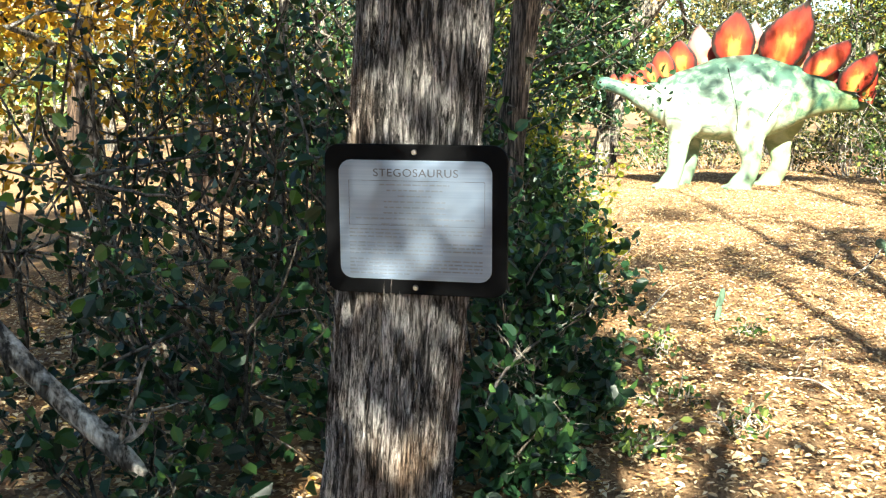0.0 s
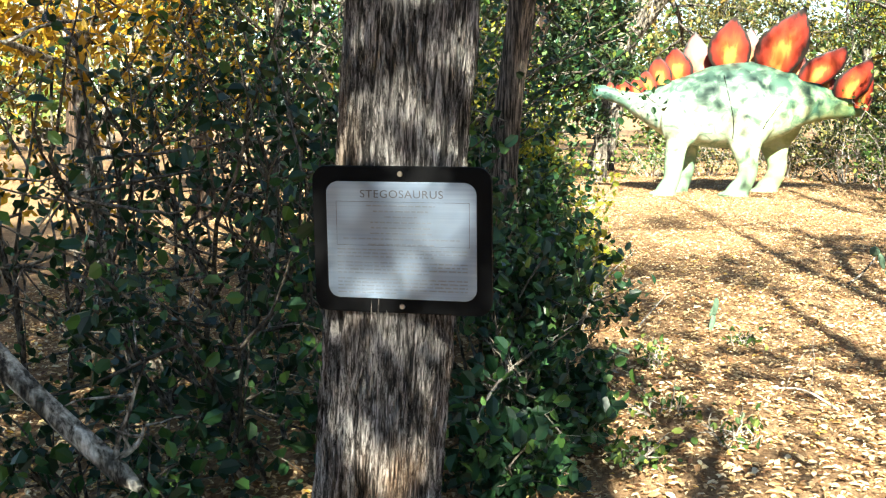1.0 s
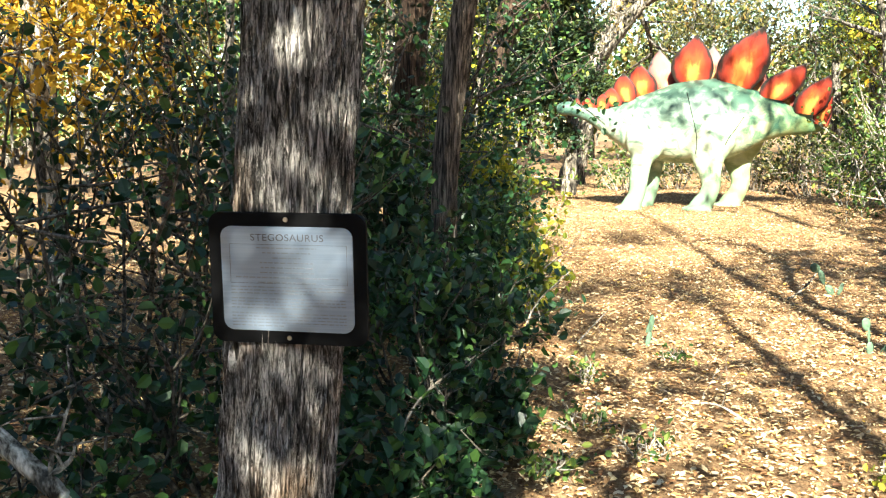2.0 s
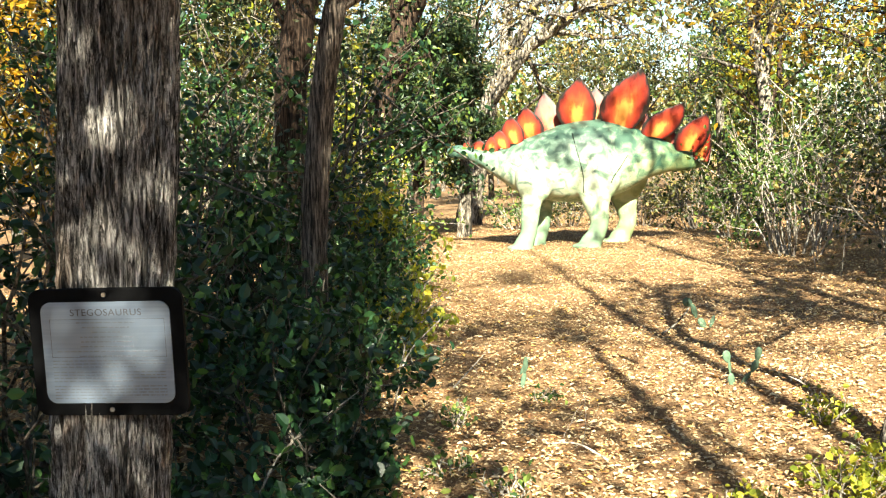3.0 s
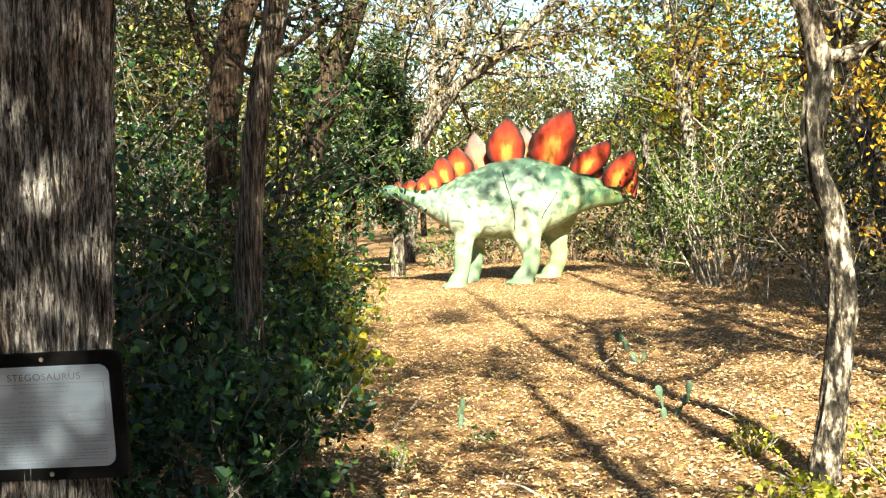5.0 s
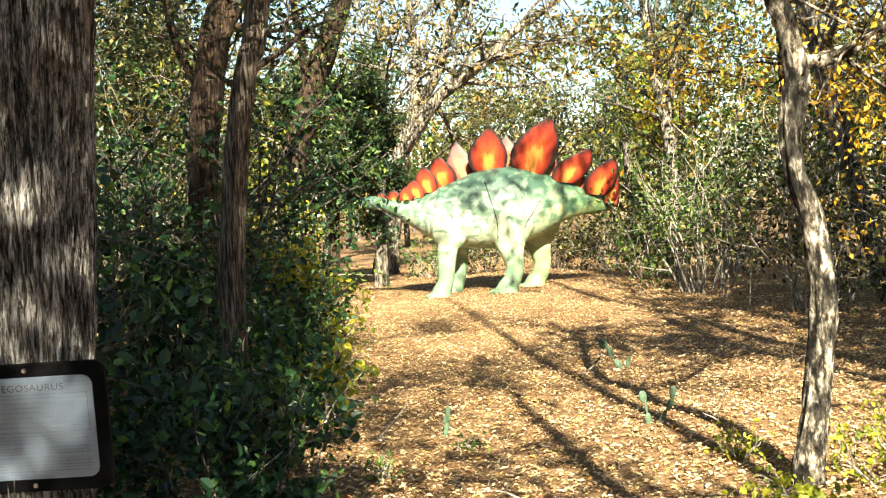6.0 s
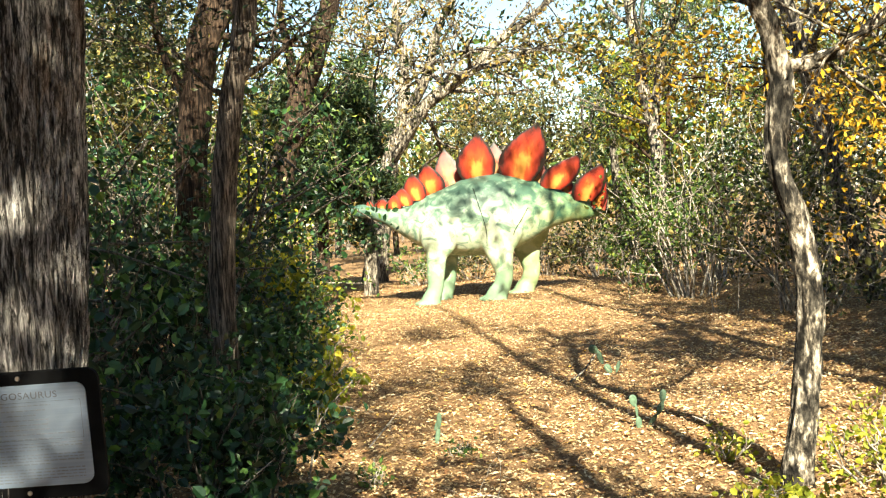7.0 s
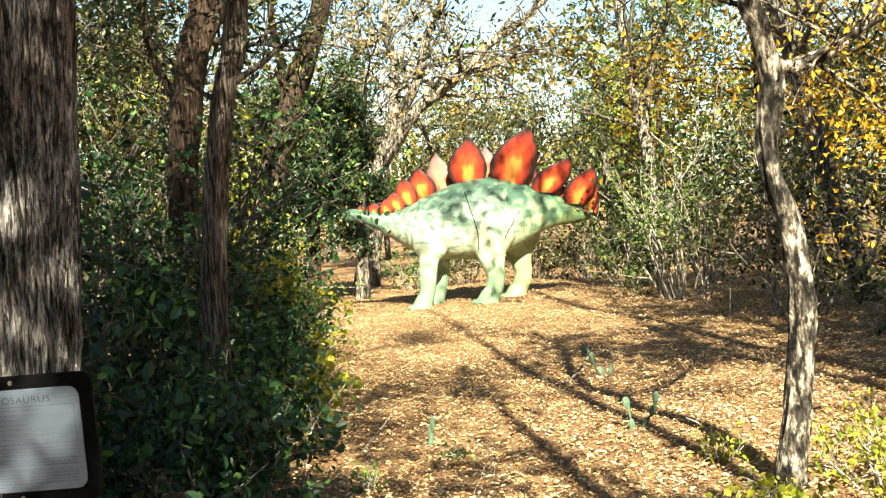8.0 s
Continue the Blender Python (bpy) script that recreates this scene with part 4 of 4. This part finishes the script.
for i, (x, y, w, h, n) in enumerate([(1.35, 2.75, 0.28, 0.16, 260), (1.7, 2.85, 0.25, 0.18, 240), (2.3, 3.2, 0.35, 0.30, 360), (2.7, 3.6, 0.35, 0.38, 380), (1.62, 3.75, 0.16, 0.16, 130), (1.0, 2.5, 0.25, 0.12, 180), (1.9, 2.6, 0.3, 0.2, 260), (-0.45, 3.05, 0.14, 0.09, 80), (-0.15, 2.75, 0.14, 0.09, 60), (0.0, 4.25, 0.1, 0.08, 50), (-0.62, 2.5, 0.16, 0.12, 100), (-0.5, 3.75, 0.16, 0.1, 80)]):
    bush(SEED_LABEL, x, y, w, h, n, LIME if i < 7 else GREEN, 0.034, 620 + i, stems=7, name="seedlings", group="seedlings", category="plant")

# ---- fallen log and dead branches ----


def branch(label, pts, material, seed, twigs=4, name="dead_branch"):
    rng = np.random.default_rng(seed)
    pts = set_back(pts)
    base = thing(name, label, "branch", (pts[0][0], pts[0][1], 0))
    t = Tubes()
    p, r = rough_trunk(pts, 12, rng, 0.09)
    t.add(p, r, 12)
    part("stem", t.mesh("stem", material), base)
    if twigs:
        lines, tips, b = [], [], Tubes()
        for _ in range(twigs):
            k = rng.integers(len(p) // 4, len(p))
            grow(rng, p[k], rng.normal(size=3) + np.array((0, 0, 0.6)), rng.uniform(0.15, 0.4), r[k].mean() * 0.4, 1, lines, tips, 0, 0.4, (1, 3))
        for q, rr in lines:
            b.add(q, rr, 4)
        tagged(part("twigs", b.mesh("twigs", material), base), kind="stuff")


branch("leaning pale dead limb in the holly thicket", [(-3.0, 1.65, 0.90, 0.05), (-2.73, 1.62, 0.72, 0.043), (-2.5, 1.6, 0.53, 0.038), (-2.22, 1.6, 0.30, 0.033), (-2.12, 1.6, 0.22, 0.02)], PALE, 41, 2)
branch("pale broken branch lying in leaf litter", [(-2.05, 1.75, 0.10, 0.018), (-1.9, 1.72, 0.06, 0.02), (-1.75, 1.7, 0.03, 0.015)], PALE, 42, 0)
branch("bleached dead twig on the ground", [(1.05, 6.0, 0.03, 0.008), (1.2, 6.3, 0.06, 0.009), (1.35, 6.6, 0.14, 0.007), (1.42, 6.8, 0.2, 0.004)], PALE, 43, 3, "dead_twig")
for i, (x, y) in enumerate([(-0.9, 2.9), (-0.75, 2.5), (-1.0, 3.4), (-0.6, 4.4), (1.75, 4.3), (0.35, 3.1), (2.6, 5.5), (-1.0, 2.2)]):
    r = np.random.default_rng(60 + i)
    d = r.normal(size=2) * 0.28
    branch("thin grey fallen twig on leaf litter", [(x, y, 0.05, 0.006), (x + d[0] * 0.5, y + d[1] * 0.5, 0.10 + 0.08 * r.random(), 0.005), (x + d[0], y + d[1], 0.08 + 0.2 * r.random(), 0.002)], TWIG, 70 + i, 3, "dead_twig")

for i, (x, y, h) in enumerate([(-1.0, 2.6, 0.5), (-1.25, 2.3, 0.6), (-1.7, 2.0, 0.7), (-2.3, 2.0, 0.8), (-0.95, 4.0, 0.6), (-1.1, 5.0, 0.6), (3.6, 9.6, 1.6), (4.2, 8.0, 1.5), (3.3, 12.2, 1.4), (5.2, 7.2, 1.8), (3.9, 10.4, 2.6), (4.4, 11.8, 3.0), (5.4, 9.8, 3.2), (4.0, 7.4, 2.0), (5.0, 11.0, 3.4), (3.5, 13.4, 2.2), (6.2, 9.0, 3.0), (4.7, 8.6, 2.6), (5.6, 12.4, 3.6), (3.7, 9.0, 1.9)]):
    r = np.random.default_rng(160 + i)
    d = r.normal(size=2) * 0.4 * h
    branch("bare grey stem arching out of the undergrowth", [(x, y, 0.0, 0.007), (x + d[0] * 0.3, y + d[1] * 0.3, h * 0.6, 0.006), (x + d[0], y + d[1], h, 0.002)], TWIG, 170 + i, 6, "bare_stem")

# ---- prickly pears ----


def pad(name, x, y, z, w, h, tilt, turn, parent):
    bm = bmesh.new()
    bmesh.ops.create_uvsphere(bm, u_segments=16, v_segments=12, radius=1.0)
    for v in bm.verts:
        k = 0.72 + 0.28 * (v.co.z + 1) / 2
        v.co = Vector((v.co.x * w / 2 * k, v.co.y * w * 0.13, v.co.z * h / 2 + h / 2))
    bm.transform(pose(x, y, z, 0, tilt, turn))
    me = bpy.data.meshes.new(name)
    bm.to_mesh(me)
    bm.free()
    for p in me.polygons:
        p.use_smooth = True
    me.materials.append(CACTUS)
    return part(name, me, parent)


def cactus(x, y, pads):
    y = deep(y)
    base = thing("prickly_pear", "small grey-green prickly pear cactus in leaf litter", "cactus", (x, y, 0), "prickly pears")
    for dx, dz, w, h, tilt, turn in pads:
        pad("pad", x + dx, y, dz, w, h, tilt, turn, base)


cactus(-0.14, 4.55, [(0, -0.02, 0.045, 0.13, 12, 20), (0.025, 0.10, 0.045, 0.12, 6, -15), (-0.005, 0.09, 0.04, 0.11, 28, 10)])
cactus(1.30, 4.50, [(0, 0.0, 0.055, 0.10, -4, 10), (-0.01, 0.09, 0.03, 0.10, -5, 30), (-0.025, 0.17, 0.07, 0.09, -12, 15), (0.06, 0.02, 0.035, 0.11, 38, 0), (0.13, 0.10, 0.055, 0.10, 25, 0), (0.17, 0.18, 0.06, 0.10, 8, 10)])
cactus(1.50, 6.35, [(0, 0.0, 0.075, 0.11, -35, 10), (-0.08, 0.09, 0.065, 0.14, -18, 15), (-0.12, 0.21, 0.095, 0.10, -55, 10), (0.04, 0.0, 0.045, 0.12, 20, 0)])

# ---- leaf litter ----


def leaf_litter():
    rng = np.random.default_rng(91)
    n = 330000
    y = -1.6 + 31.0 * rng.random(n) ** 1.45
    x = rng.uniform(-1, 1, n) * (3.2 + np.maximum(y, 0) * 0.34) + 0.02 * y
    z = np.array([ground_height(a, b) for a, b in zip(x, y)])
    c = np.stack([x, y, z + rng.uniform(0.004, 0.026, n)], -1)
    big = rng.random(n) < 0.35
    litter = thing("leaf_litter", "scattered dry brown, tan and orange leaves on the forest floor", "leaf litter", (0, 5, 0), kind="stuff")
    tagged(part("large_leaves", leaves("large_leaves", c[big], 0.036, LITTER, rng, 0.55, 0.72, 0.4, True), litter), kind="stuff")
    tagged(part("small_leaves", leaves("small_leaves", c[~big], 0.024, LITTER, rng, 0.42, 0.75, 0.4), litter), kind="stuff")


leaf_litter()
